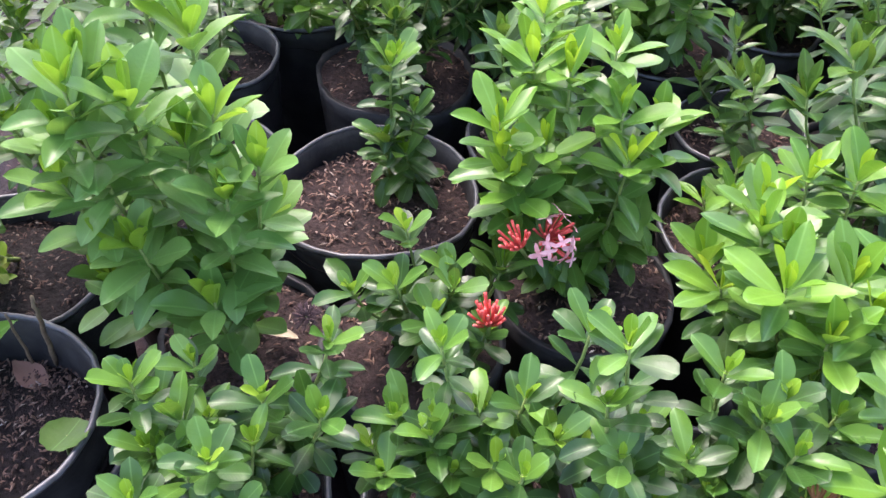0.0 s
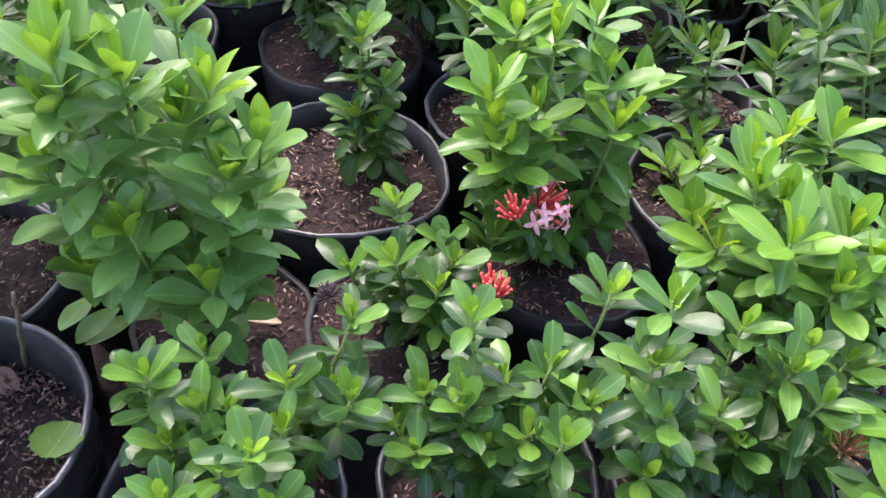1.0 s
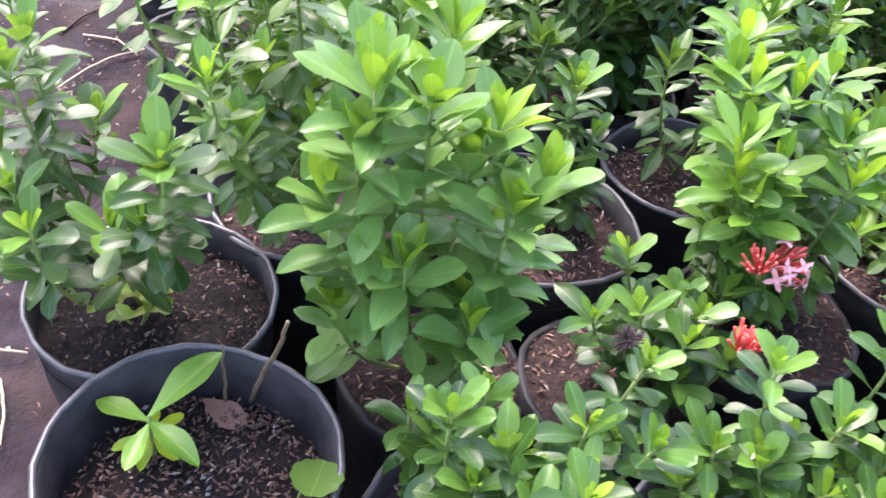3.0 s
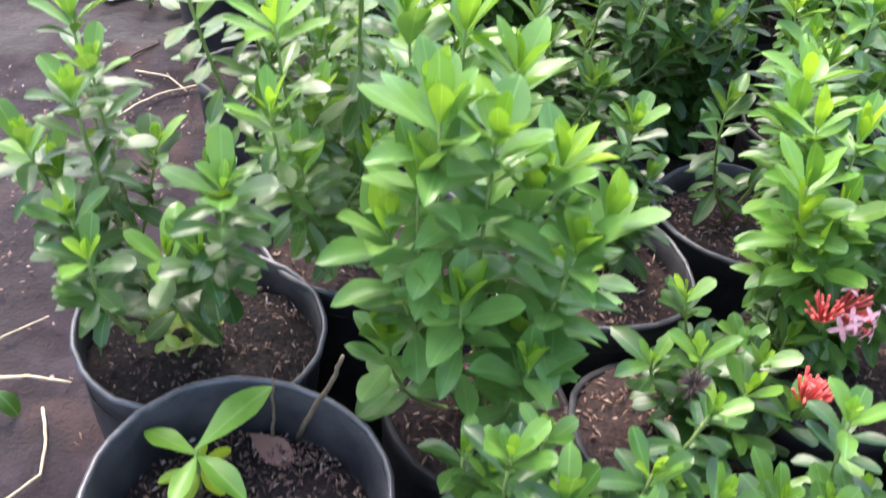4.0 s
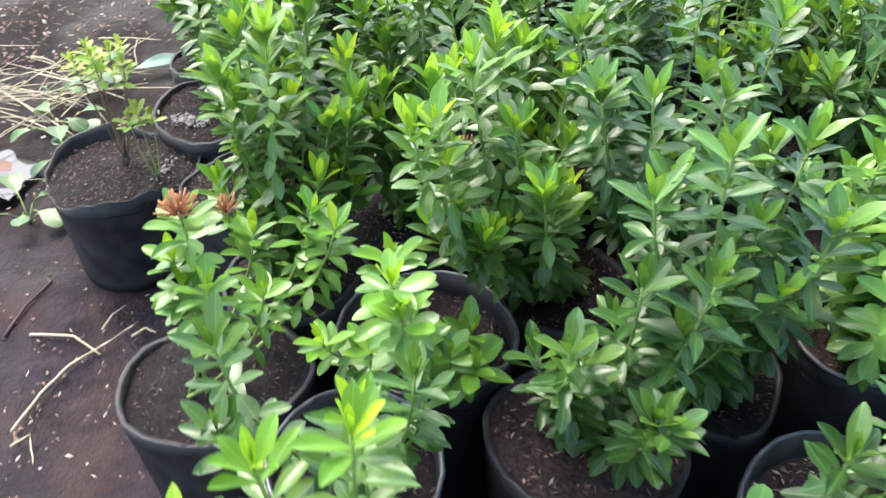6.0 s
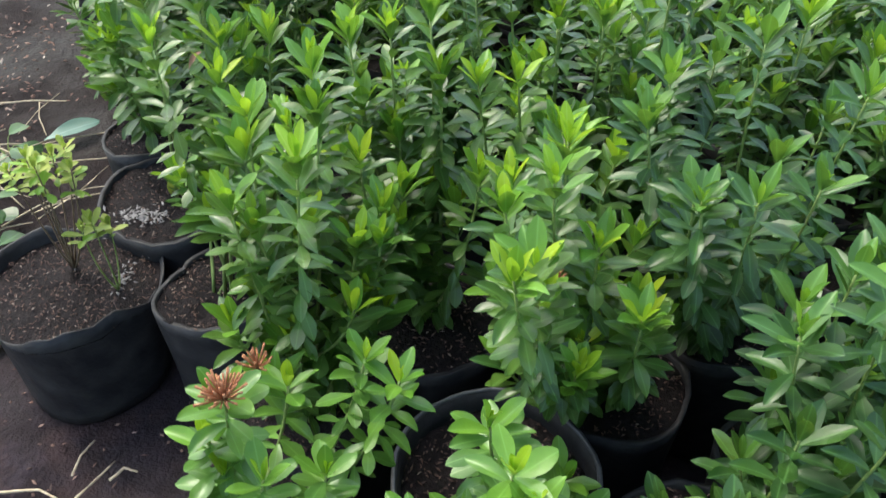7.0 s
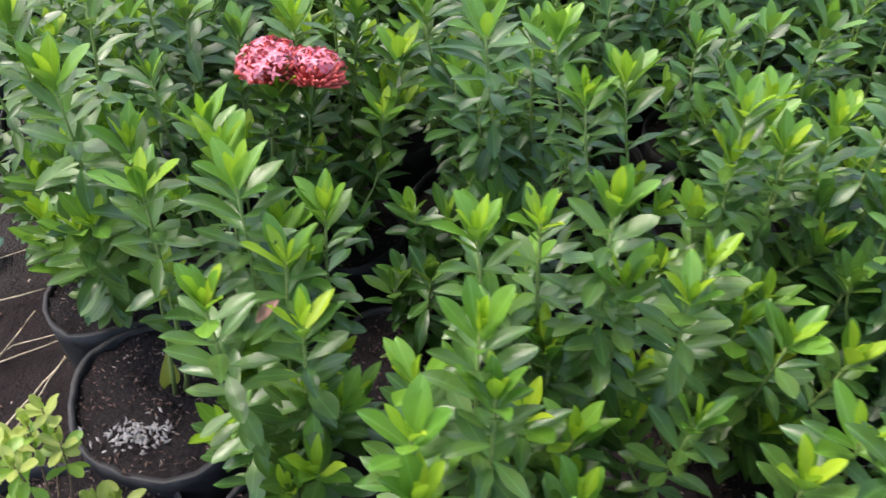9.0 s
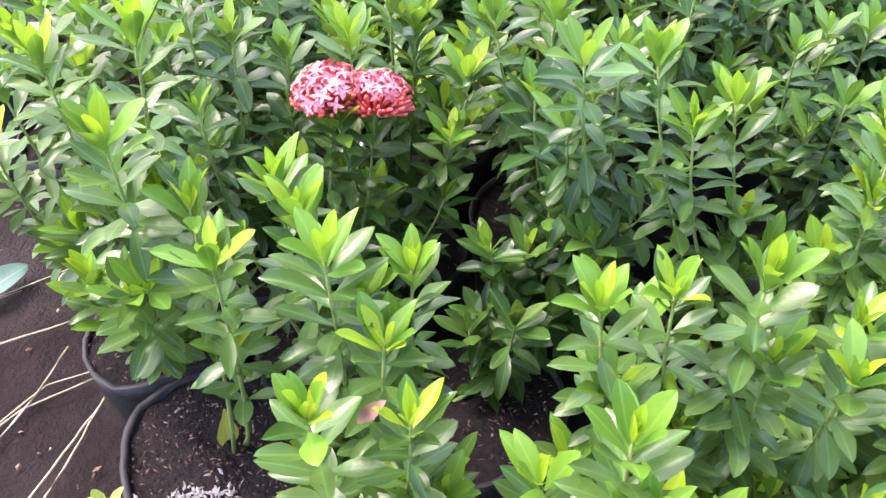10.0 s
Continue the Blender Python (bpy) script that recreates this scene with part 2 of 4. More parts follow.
def leaf_set(width, curl, tip, materials=KIND_MATERIALS, wide=0.0, blunt=0.66):
    """Four shapes for each age of leaf: single meshes, and their raw geometry to join."""
    sets, raw = {}, {}
    for key, mat, wf, cf in zip(KINDS, materials, (1.0, 0.96, tip), (1.0, 0.6, 0.3)):
        forms = ((1.0, 0.60, 0.28, 1.0, 0.15), (1.1, 0.62, 0.16, 0.5, -0.3), (0.92, 0.58, 0.44, 1.7, 0.3), (1.0, 0.61, 0.34, -0.1, -0.2))
        raw[key] = [leaf_shape(width * wf * r, at + wide, fo, curl * cf * c, tw, s, blunt, 6, (-1.0, 0.0, 1.0)) for s, (r, at, fo, c, tw) in enumerate(forms)]
        fine = [leaf_shape(width * wf * r, at + wide, fo, curl * cf * c, tw, s, blunt) for s, (r, at, fo, c, tw) in enumerate(forms)]
        sets[key] = [blade_mesh("leaf", v, f, v, [mat]) for v, f in fine]
    sets["raw"], sets["materials"] = raw, materials
    return sets


BROAD = leaf_set(0.42, -0.19, 0.85, blunt=0.72)
NARROW = leaf_set(0.36, -0.18, 0.82, (M_LEAF, M_MID, M_YOUNG), wide=0.0, blunt=0.84)
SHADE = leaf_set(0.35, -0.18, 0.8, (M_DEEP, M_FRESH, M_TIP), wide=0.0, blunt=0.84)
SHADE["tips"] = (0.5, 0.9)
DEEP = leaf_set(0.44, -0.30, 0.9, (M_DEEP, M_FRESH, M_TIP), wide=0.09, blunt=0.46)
DEEP["tips"] = (0.5, 0.66)
FRESH = leaf_set(0.41, -0.17, 0.8, FRESH_MATERIALS, blunt=0.72)
FRESH["tips"] = (0.55, 0.9)
LEGGY = leaf_set(0.36, -0.12, 0.75, (M_LEAF, M_MID, M_YOUNG), 0.0, 0.84)
LEGGY["tips"] = (0.55, 0.85, 1.0)
BOLD = leaf_set(0.46, -0.20, 0.88, (M_PALE, M_PALE, M_TIP), wide=0.0, blunt=0.76)
BOLD["tips"] = (0.6, 0.85, 1.0)
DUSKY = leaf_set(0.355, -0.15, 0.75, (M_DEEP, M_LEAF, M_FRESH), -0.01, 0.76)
DUSKY["tips"] = (0.6, 0.85)
for _s, _rise in ((BROAD, 26), (DEEP, 38), (FRESH, 26), (BOLD, 34), (NARROW, 46), (SHADE, 40), (LEGGY, 36), (DUSKY, 38)):
    _s["rise"], _s["bright"] = _rise, 0.35
FRESH["bright"], BOLD["bright"], NARROW["bright"], LEGGY["bright"], DEEP["bright"] = 0.6, 0.4, 0.45, 0.45, 0.7
BROAD["tips"], NARROW["tips"] = (0.42, 0.8), (0.5, 0.85, 1.0)
PALE = leaf_set(0.46, -0.12, 0.9, (M_TIP, M_SALLOW, M_SALLOW), blunt=0.6)
PALE["tips"], PALE["rise"], PALE["bright"] = (0.7, 0.9), 20, 0.8


def joined_leaves(name, poses, leaves, r, thing, label=""):
    """Many leaves in one mesh."""
    verts, faces, coords, slots = [], [], [], []
    for kind, m in poses:
        v, f = r.choice(leaves["raw"][kind])
        n = len(verts)
        verts += [m @ Vector(p) for p in v]
        coords += v
        faces += [tuple(i + n for i in q) for q in f]
        slots += [KINDS.index(kind)] * len(f)
    me = blade_mesh(name, verts, faces, coords, leaves["materials"], slots)
    ob = new(name, me)
    ob.parent = thing
    return tagged(ob, label, kind="stuff")


def leaf_frame(at, d, up, length, wide=1.0):
    """The pose of a leaf at a point, along d, its upper face turned to up."""
    d = d.normalized()
    z = (up - up.dot(d) * d)
    z = z.normalized() if z.length > 1e-4 else d.orthogonal().normalized()
    x = d.cross(z)
    m = Matrix((x, d, z)).transposed().to_4x4()
    return Matrix.Translation(at) @ m @ Matrix.Diagonal((length * wide, length, length, 1))


def shoot_leaves(pts, size, bare, r, density, leaves):
    """Age, pose and rank of the leaves of one shoot: opposite pairs, each turned a quarter against the next."""
    out, tip, rise = [], leaves["tips"], leaves["rise"]
    crown = len(tip)
    total = sum((b - a).length for a, b in zip(pts, pts[1:]))
    turn, back, k = r.uniform(0, 6.28), 0.001, 0
    while back < total * (1 - bare):
        left = total - back
        for a, b in zip(pts, pts[1:]):
            seg = (b - a).length
            if left <= seg or b is pts[-1]:
                at, axis = a.lerp(b, min(left / seg, 1.0)), (b - a).normalized()
                break
            left -= seg
        axis = (axis + Vector((0, 0, 0.5))).normalized()
        u = axis.orthogonal().normalized()
        v = axis.cross(u)
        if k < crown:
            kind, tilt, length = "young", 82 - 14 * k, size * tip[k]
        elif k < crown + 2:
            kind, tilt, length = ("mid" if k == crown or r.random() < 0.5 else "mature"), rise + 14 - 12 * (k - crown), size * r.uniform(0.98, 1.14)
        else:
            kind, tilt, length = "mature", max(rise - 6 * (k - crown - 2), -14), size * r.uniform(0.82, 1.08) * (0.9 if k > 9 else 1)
        for side in (0, 1):
            if k > 4 and r.random() < 0.08:
                continue
            a = turn + side * math.pi + r.uniform(-0.45, 0.45)
            e = radians(tilt + r.uniform(-18, 18))
            d = math.cos(e) * (math.cos(a) * u + math.sin(a) * v) + math.sin(e) * axis
            up = axis + Vector((0, 0, 0.6))
            if k == crown - 1 and r.random() > leaves["bright"]:
                kind = "mid"
            out.append((kind, leaf_frame(at, d, up, length * r.uniform(0.92, 1.06), r.uniform(0.88, 1.1)), k))
        turn += math.pi / 2 + r.uniform(-0.25, 0.25)
        back += (0.005 if k < 2 else 0.008 if k < 5 else (0.024, 0.009, 0.015)[(k - 5) % 3]) * r.uniform(0.8, 1.25) / density
        k += 1
    return out


def stem_points(base, tip, r):
    mid = base.lerp(tip, 0.5)
    mid = Vector((mid.x + 0.35 * (tip.x - base.x), mid.y + 0.35 * (tip.y - base.y), mid.z - 0.02))
    return bezier(base, mid + Vector((r.uniform(-1, 1), r.uniform(-1, 1), 0)) * 0.015, tip, 7)


# ---- pots ----
SOIL_Z = 0.295


def pot_parts(thing, radius, seed, height=0.335, soil=SOIL_Z, ribbed=False, husks=150, rim=True, dent=0.004, wet=False, rag=0.006):
    r = random.Random(seed)
    p1, p2, p3 = (r.uniform(0, 6.28) for _ in range(3))
    k1 = r.choice((2, 3))

    def wob(a, k, z):
        f = 0.4 + 0.6 * z / height
        d = dent * f * (math.sin(k1 * a + p1) + 0.45 * math.sin(5 * a + p2)) + 0.0009 * math.sin(17 * a + p3 + 30 * z)
        if ribbed:
            d += 0.0016 * math.cos(z * 520)
        lift = rag * (0.6 * math.sin(2 * a + p2) + 0.4 * math.sin(3 * a + p3) + (0.9 * noise.noise(Vector((4 * math.cos(a), 4 * math.sin(a), seed))) if rag > 0.007 else 0.0))
        return d, (lift if z > height * 0.9 else lift * 0.4 if z > height * 0.7 else 0.0)

    bm = bmesh.new()
    steps = 26 if ribbed else 9
    rings = [(0.01, 0.001), (radius * 0.80, 0.001)] + [(radius * (0.84 + 0.16 * k / steps), height * k / steps + 0.002 * (k == 0)) for k in range(steps + 1)]
    rings += [(radius - 0.004, height - 0.001), (radius * 0.965 - 0.004, soil + 0.01), (radius * 0.94, soil - 0.03)]
    lathe(bm, rings, 44, wob)
    part("bag", bm, M_BAG, thing, "black plastic grow bag with soft dents")
    if rim:
        bm = bmesh.new()
        ring = [(radius + 0.004 * math.cos(t), height + 0.005 * math.sin(t) - 0.001) for t in (2 * math.pi * i / 8 for i in range(9))]
        lathe(bm, ring, 44, lambda a, k, z: wob(a, 0, height))
        part("rim", bm, M_RIM, thing, "scuffed grey plastic rim")
    bm = bmesh.new()
    lift = r.uniform(0.004, 0.014)
    rings = [(radius * q, soil + lift * (1 - q * q)) for q in (0.99, 0.85, 0.7, 0.55, 0.4, 0.25, 0.1, 0.003)]

    def lump(a, k, z):
        q = rings[k][0]
        n = noise.noise(Vector((q * math.cos(a) * 22, q * math.sin(a) * 22, seed))) * 0.010
        n += noise.noise(Vector((q * math.cos(a) * 70, q * math.sin(a) * 70, seed))) * 0.006
        return (wob(a, 0, soil)[0] if k == 0 else 0.0), n

    lathe(bm, rings, 40, lump)
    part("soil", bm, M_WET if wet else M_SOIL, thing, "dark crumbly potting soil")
    if husks:
        verts, faces = [], []
        for _ in range(husks * 3 // 2):
            q, a = radius * 0.93 * math.sqrt(r.random()), r.uniform(0, 6.28)
            c = Vector((q * math.cos(a), q * math.sin(a), soil + lift * (1 - (q / radius) ** 2) + r.uniform(0.001, 0.007)))
            m = Euler((r.uniform(-0.5, 0.5), r.uniform(-0.5, 0.5), r.uniform(0, 6.28))).to_matrix()
            l, w = (r.uniform(0.002, 0.0065), r.uniform(0.001, 0.0022)) if wet else (r.uniform(0.003, 0.009), r.uniform(0.0012, 0.0026))
            n = len(verts)
            verts += [c + m @ Vector(v) for v in ((-l, 0, 0), (0, -w, 0.001), (l, 0, 0), (0, w, 0.001), (0, 0, 0.0025))]
            faces += [(n, n + 1, n + 4), (n + 1, n + 2, n + 4), (n + 2, n + 3, n + 4), (n + 3, n, n + 4)]
        me = bpy.data.meshes.new("mulch")
        me.from_pydata(verts, [], faces)
        tagged(mesh_part("mulch", me, M_WETHUSK if wet else M_HUSK, thing, "scattered brown rice husks", False), kind="stuff")


# ---- flowers ----
def floret_mesh(material):
    bm = bmesh.new()
    for k in range(4):
        a = k * math.pi / 2
        c, s = math.cos(a), math.sin(a)
        ring = [(0.0, 0.0012, 0), (0.004, 0.0026, 0.001), (0.009, 0.0022, 0.0005), (0.0125, 0, -0.001), (0.009, -0.0022, 0.0005), (0.004, -0.0026, 0.001), (0.0, -0.0012, 0)]
        vs = [bm.verts.new((x * c - y * s, x * s + y * c, z)) for x, y, z in ring]
        bm.faces.new(vs)
    me = bpy.data.meshes.new("floret")
    bm.to_mesh(me)
    bm.free()
    me.materials.append(material)
    return me


FLORETS = {"pink": floret_mesh(M_PINK), "rose": floret_mesh(M_ROSE)}


def tube_mesh(name, mat):
    bm = bmesh.new()
    tube(bm, bezier(Vector((0, 0, 0)), Vector((0.003, 0, 0.016)), Vector((0, 0, 0.032)), 3), 0.0010, 0.0016, 5)
    me = bpy.data.meshes.new(name)
    bm.to_mesh(me)
    bm.free()
    me.materials.append(mat)
    me.shade_smooth()
    return me


TUBES = {k: tube_mesh("flower_tube", m) for k, m in (("red", M_RED), ("dry", M_DRY), ("dead", M_DARKDRY))}


def flower(thing, at, lean, n, colour, open_share, spread=1.0, label="", size=1.0, seed=1, top=9.0, petal=1.0, ragged=0.12, bloom="rose"):
    """A flower head: thin tubes that spread from one point, some ended by an open four-petalled floret."""
    r = random.Random(seed)
    bm = bmesh.new()
    tube(bm, [Vector((0, 0, -0.03)), Vector((0, 0, -0.01)), Vector((0, 0, 0.004))], 0.0018, 0.003, 6)
    head = part("flower", bm, M_STEM, thing, label)
    head.matrix_basis = Matrix.Translation(at) @ Vector((0, 0, 1)).rotation_difference(Vector(lean).normalized()).to_matrix().to_4x4() @ Matrix.Scale(size, 4)
    for i in range(n):
        q, a = math.sqrt((i + 0.5) / n) * spread, i * 2.39996
        tilt = Euler((0, q * 1.15 + r.uniform(-ragged, ragged), a + r.uniform(-0.2, 0.2))).to_matrix().to_4x4()
        s = r.uniform(0.85, 1.15)
        t = new("flower_tube", TUBES[colour])
        t.parent = head
        t.matrix_basis = tilt @ Matrix.Scale(s, 4)
        if r.random() < open_share and q < top:
            f = new("floret", FLORETS[bloom])
            f.parent = head
            f.matrix_basis = tilt @ pose(0, 0, 0.0325 * s, r.uniform(-28, 28), r.uniform(-28, 28), r.uniform(0, 90)) @ Matrix.Scale(petal * r.uniform(0.8, 1.2), 4)
    return head


# ---- potted shrubs ----
SHRUBS = {}


def potted(x, y, radius, seed, tips, label, leaves=BROAD, size=0.066, bare=0.12, extra=0, ribbed=False, husks=150, single=8,
           density=1.0, rim=True, base=None, soil=SOIL_Z, height=0, dent=0.004, wet=False, group="potted shrubs in the bed"):
    """One shrub in its grow bag. Every stem is a part and its upper leaves are parts of it; the crowded lower leaves are one mesh.
    tips: world places of the shoot tips."""
    r = random.Random(seed)
    thing = tagged(new("potted_shrub"), label, "potted plant", group)
    thing.location = (x, y, 0)
    SHRUBS[seed] = thing
    height = height or soil + (0.042 if rim else 0.010)
    pot_parts(thing, radius, seed, height, soil, ribbed, husks, rim, dent, wet, 0.006 if rim else 0.008)
    origin = Vector((x, y, 0))
    root = Vector(base) - origin if base else Vector((r.uniform(-1, 1) * 0.02, r.uniform(-1, 1) * 0.02, 0))
    root.z = soil + 0.005
    low, lines = [], []
    for t in tips:
        start = root + Vector((r.uniform(-1, 1) * 0.028, r.uniform(-1, 1) * 0.028, 0))
        lines.append((stem_points(start, Vector(t) - origin, r), bare, True))
    for k in range(extra):
        line = lines[k % len(tips)][0]
        start = line[r.choice((2, 3, 4))]
        a, q = r.uniform(0, 6.28), r.uniform(0.04, 0.085)
        tip = start + Vector((q * math.cos(a), q * math.sin(a), r.uniform(0.05, 0.12)))
        lines.append((stem_points(start, tip, r), 0.1, False))
    for pts, leafless, main in lines:
        bm = bmesh.new()
        tube(bm, pts, 0.0038 if main else 0.0024, 0.0017, 6)
        shoot = part("stem", bm, M_STEM, thing)
        for kind, m, k in shoot_leaves(pts, size * r.uniform(0.92, 1.08), leafless + r.uniform(0, 0.12), r, density, leaves):
            if k < single and main:
                ob = new("leaf", r.choice(leaves[kind]))
                ob.parent = shoot
                ob.matrix_basis = m
            else:
                low.append((kind, m))
    if low:
        joined_leaves("foliage", low, leaves, r, thing)
    return thing


# ---- ground ----
def ground():
    bm = bmesh.new()
    xs = [-400, -60, -12, -5] + [-3.2 + 0.04 * i for i in range(116)] + [2, 5, 12, 60, 400]
    ys = [-400, -60, -12, -3] + [-0.4 + 0.05 * i for i in range(136)] + [8, 14, 60, 400]
    grid = []
    for y in ys:
        row = []
        for x in xs:
            near = abs(x + 1.0) < 2.4 and -0.5 < y < 6.5
            dip = 0.055 * math.exp(-((x + 1.635) ** 2 / 0.016 + (y - 3.03) ** 2 / 0.05))
            z = -dip + (noise.noise(Vector((x * 2.6, y * 2.6, 0))) * 0.012 + noise.noise(Vector((x * 9, y * 9, 3))) * 0.009) if near else 0.0
            row.append(bm.verts.new((x, y, z - 0.008)))
        grid.append(row)
    for a, b in zip(grid, grid[1:]):
        for i in range(len(xs) - 1):
            bm.faces.new((a[i], a[i + 1], b[i + 1], b[i]))
    ob = part("ground", bm, M_MUD, None)
    return tagged(ob, "damp brown trodden mud between the nursery beds", "ground", kind="structure")


ground()

# ---- the shrubs of the bed, near end first ----
WIDE = "bushy ixora with glossy green leaves in a black bag"
TALL = "tall ixora with yellow-green tips in a black grow bag"

potted(-0.087, 1.530, 0.160, 11, [(-0.062, 1.583, 0.550), (-0.062, 1.547, 0.558), (-0.027, 1.543, 0.488), (-0.066, 1.531, 0.440), (-0.035, 1.523, 0.425)], "slender upright ixora with dark leaves in a wide black bag", bare=0.0, density=1.1, base=(-0.064, 1.593, 0),
       size=0.050, husks=420, single=12, leaves=DEEP)
potted(-0.185, 1.245, 0.125, 12, [(-0.119, 1.156, 0.625), (-0.219, 1.122, 0.562), (-0.211, 1.161, 0.720), (-0.273, 1.188, 0.735), (-0.094, 1.188, 0.646), (-0.140, 1.121, 0.490), (-0.300, 1.137, 0.614), (-0.290, 1.148, 0.461), (-0.211, 1.296, 0.724), (-0.273, 1.129, 0.685), (-0.260, 1.138, 0.741), (-0.339, 1.336, 0.746), (-0.150, 1.210, 0.682), (-0.171, 1.180, 0.663), (-0.272, 1.314, 0.753), (-0.132, 1.199, 0.441)],
       "dense large ixora bush with broad bright green leaves", size=0.070, bare=0.42, extra=3, leaves=BOLD, density=0.72, rim=False, soil=0.27)
potted(-0.547, 1.232, 0.150, 13, [(-0.455, 1.122, 0.638), (-0.578, 1.076, 0.555), (-0.659, 1.256, 0.659), (-0.643, 1.188, 0.667), (-0.744, 1.362, 0.662), (-0.690, 1.164, 0.610), (-0.436, 1.082, 0.664), (-0.515, 1.117, 0.538), (-0.620, 1.120, 0.566)],
       "leaning ixora with a bare lower stem in a black bag", size=0.052, bare=0.5, husks=420, base=(-0.583, 1.261, 0), leaves=DEEP, wet=True, density=1.15, extra=5)
potted(-0.400, 1.495, 0.158, 14, [(-0.422, 1.162, 0.705), (-0.388, 1.328, 0.863), (-0.566, 1.287, 0.807), (-0.443, 1.231, 0.758), (-0.409, 1.207, 0.626), (-0.541, 1.379, 0.819), (-0.519, 1.353, 0.780), (-0.513, 1.467, 0.791), (-0.447, 1.553, 0.748), (-0.454, 1.405, 0.756), (-0.442, 1.490, 0.799)],
       "leggy ixora with upright bright tips in a black bag", size=0.053, bare=0.28, extra=9, husks=250, leaves=LEGGY, density=1.1)
potted(0.045, 1.267, 0.125, 15, [(0.148, 1.361, 0.484), (0.039, 1.222, 0.467), (0.152, 1.320, 0.437), (0.090, 1.280, 0.451), (0.151, 1.219, 0.427)],
       "low ixora with a pink flower head and red buds", size=0.048, extra=9, leaves=DEEP, rim=False)
potted(-0.100, 0.985, 0.125, 16, [(-0.116, 1.027, 0.508), (-0.079, 0.976, 0.495), (-0.024, 0.994, 0.525), (0.037, 0.990, 0.518), (-0.028, 0.895, 0.560), (-0.144, 0.965, 0.542), (0.023, 1.060, 0.549), (-0.059, 0.901, 0.515), (-0.009, 0.880, 0.507)],
       "low bushy ixora with one dead dark flower head", size=0.043, bare=0.1, extra=14, leaves=DEEP, density=1.25)
potted(0.180, 1.045, 0.120, 17, [(0.134, 1.065, 0.569), (0.221, 1.073, 0.504), (0.234, 0.983, 0.509), (0.099, 0.979, 0.465), (0.272, 1.142, 0.549), (0.140, 1.031, 0.494), (0.098, 1.025, 0.494)], WIDE, size=0.044, extra=12, leaves=DEEP, density=1.2)
potted(0.441, 1.087, 0.120, 18, [(0.302, 1.045, 0.647), (0.294, 1.013, 0.603), (0.380, 1.039, 0.510), (0.489, 1.037, 0.490), (0.470, 1.047, 0.540), (0.519, 1.125, 0.513), (0.456, 1.101, 0.550), (0.407, 1.134, 0.534)], WIDE, size=0.047, extra=13, leaves=DEEP, density=1.15)
potted(0.256, 1.441, 0.135, 19, [(0.132, 1.373, 0.565), (0.155, 1.671, 0.625), (0.124, 1.382, 0.607), (0.127, 1.543, 0.616), (0.282, 1.427, 0.549), (0.151, 1.401, 0.525), (0.241, 1.534, 0.639), (0.263, 1.464, 0.592), (0.138, 1.592, 0.644), (0.142, 1.495, 0.630), (0.180, 1.405, 0.568), (0.191, 1.481, 0.628), (0.310, 1.498, 0.563)],
       "bright ixora bush with pale green shoot tips", size=0.066, bare=0.12, extra=3, husks=250, leaves=FRESH, rim=False)
potted(0.580, 1.321, 0.120, 20, [(0.464, 1.307, 0.562), (0.433, 1.313, 0.570), (0.455, 1.221, 0.578), (0.493, 1.444, 0.557), (0.502, 1.184, 0.551), (0.407, 1.290, 0.496), (0.440, 1.363, 0.562), (0.552, 1.455, 0.559), (0.391, 1.360, 0.470), (0.546, 1.221, 0.554), (0.598, 1.315, 0.549)],
       "yellowish-green ixora bush with crowded shoots", size=0.07, extra=3, leaves=FRESH, density=1.15, rim=False)
potted(0.484, 1.592, 0.140, 21, [(0.454, 1.696, 0.367), (0.407, 1.632, 0.349)], "small ixora sprig in a black bag of grey soil", size=0.052, bare=0.0, husks=300, extra=2)
potted(0.745, 1.665, 0.115, 22, [(0.489, 1.576, 0.585), (0.529, 1.590, 0.641), (0.619, 1.622, 0.608), (0.658, 1.693, 0.583), (0.578, 1.704, 0.565)], "dark green ixora with long leaves", DUSKY, size=0.066, extra=1, rim=False)
potted(0.462, 1.853, 0.112, 23, [(0.449, 1.740, 0.493), (0.428, 1.927, 0.465)], "thin ixora in a bag of bare brown soil", leaves=DUSKY, size=0.055, husks=300, extra=3)
potted(0.155, 1.735, 0.142, 24, [(0.070, 1.676, 0.547), (0.181, 1.676, 0.636), (0.175, 1.758, 0.603)], "slender ixora stem in a black bag of brown soil", leaves=DUSKY, size=0.055, bare=0.2, husks=350, ribbed=True)
potted(-0.168, 1.905, 0.150, 25, [(-0.122, 1.758, 0.504), (-0.111, 1.735, 0.516), (-0.202, 1.834, 0.533), (-0.137, 1.871, 0.621), (-0.063, 1.830, 0.667), (-0.229, 1.799, 0.583), (-0.198, 1.855, 0.470)], WIDE, DUSKY, size=0.058, extra=6, rim=False)
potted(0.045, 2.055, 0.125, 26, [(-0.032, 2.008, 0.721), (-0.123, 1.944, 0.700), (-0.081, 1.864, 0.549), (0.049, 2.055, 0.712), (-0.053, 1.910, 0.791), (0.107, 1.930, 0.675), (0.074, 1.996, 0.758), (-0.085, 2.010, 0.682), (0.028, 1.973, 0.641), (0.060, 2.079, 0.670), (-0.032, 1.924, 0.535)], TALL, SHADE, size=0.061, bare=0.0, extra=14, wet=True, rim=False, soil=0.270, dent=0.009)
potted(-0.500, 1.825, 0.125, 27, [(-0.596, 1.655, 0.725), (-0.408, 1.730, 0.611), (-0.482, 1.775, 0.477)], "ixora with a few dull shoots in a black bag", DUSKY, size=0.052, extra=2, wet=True)
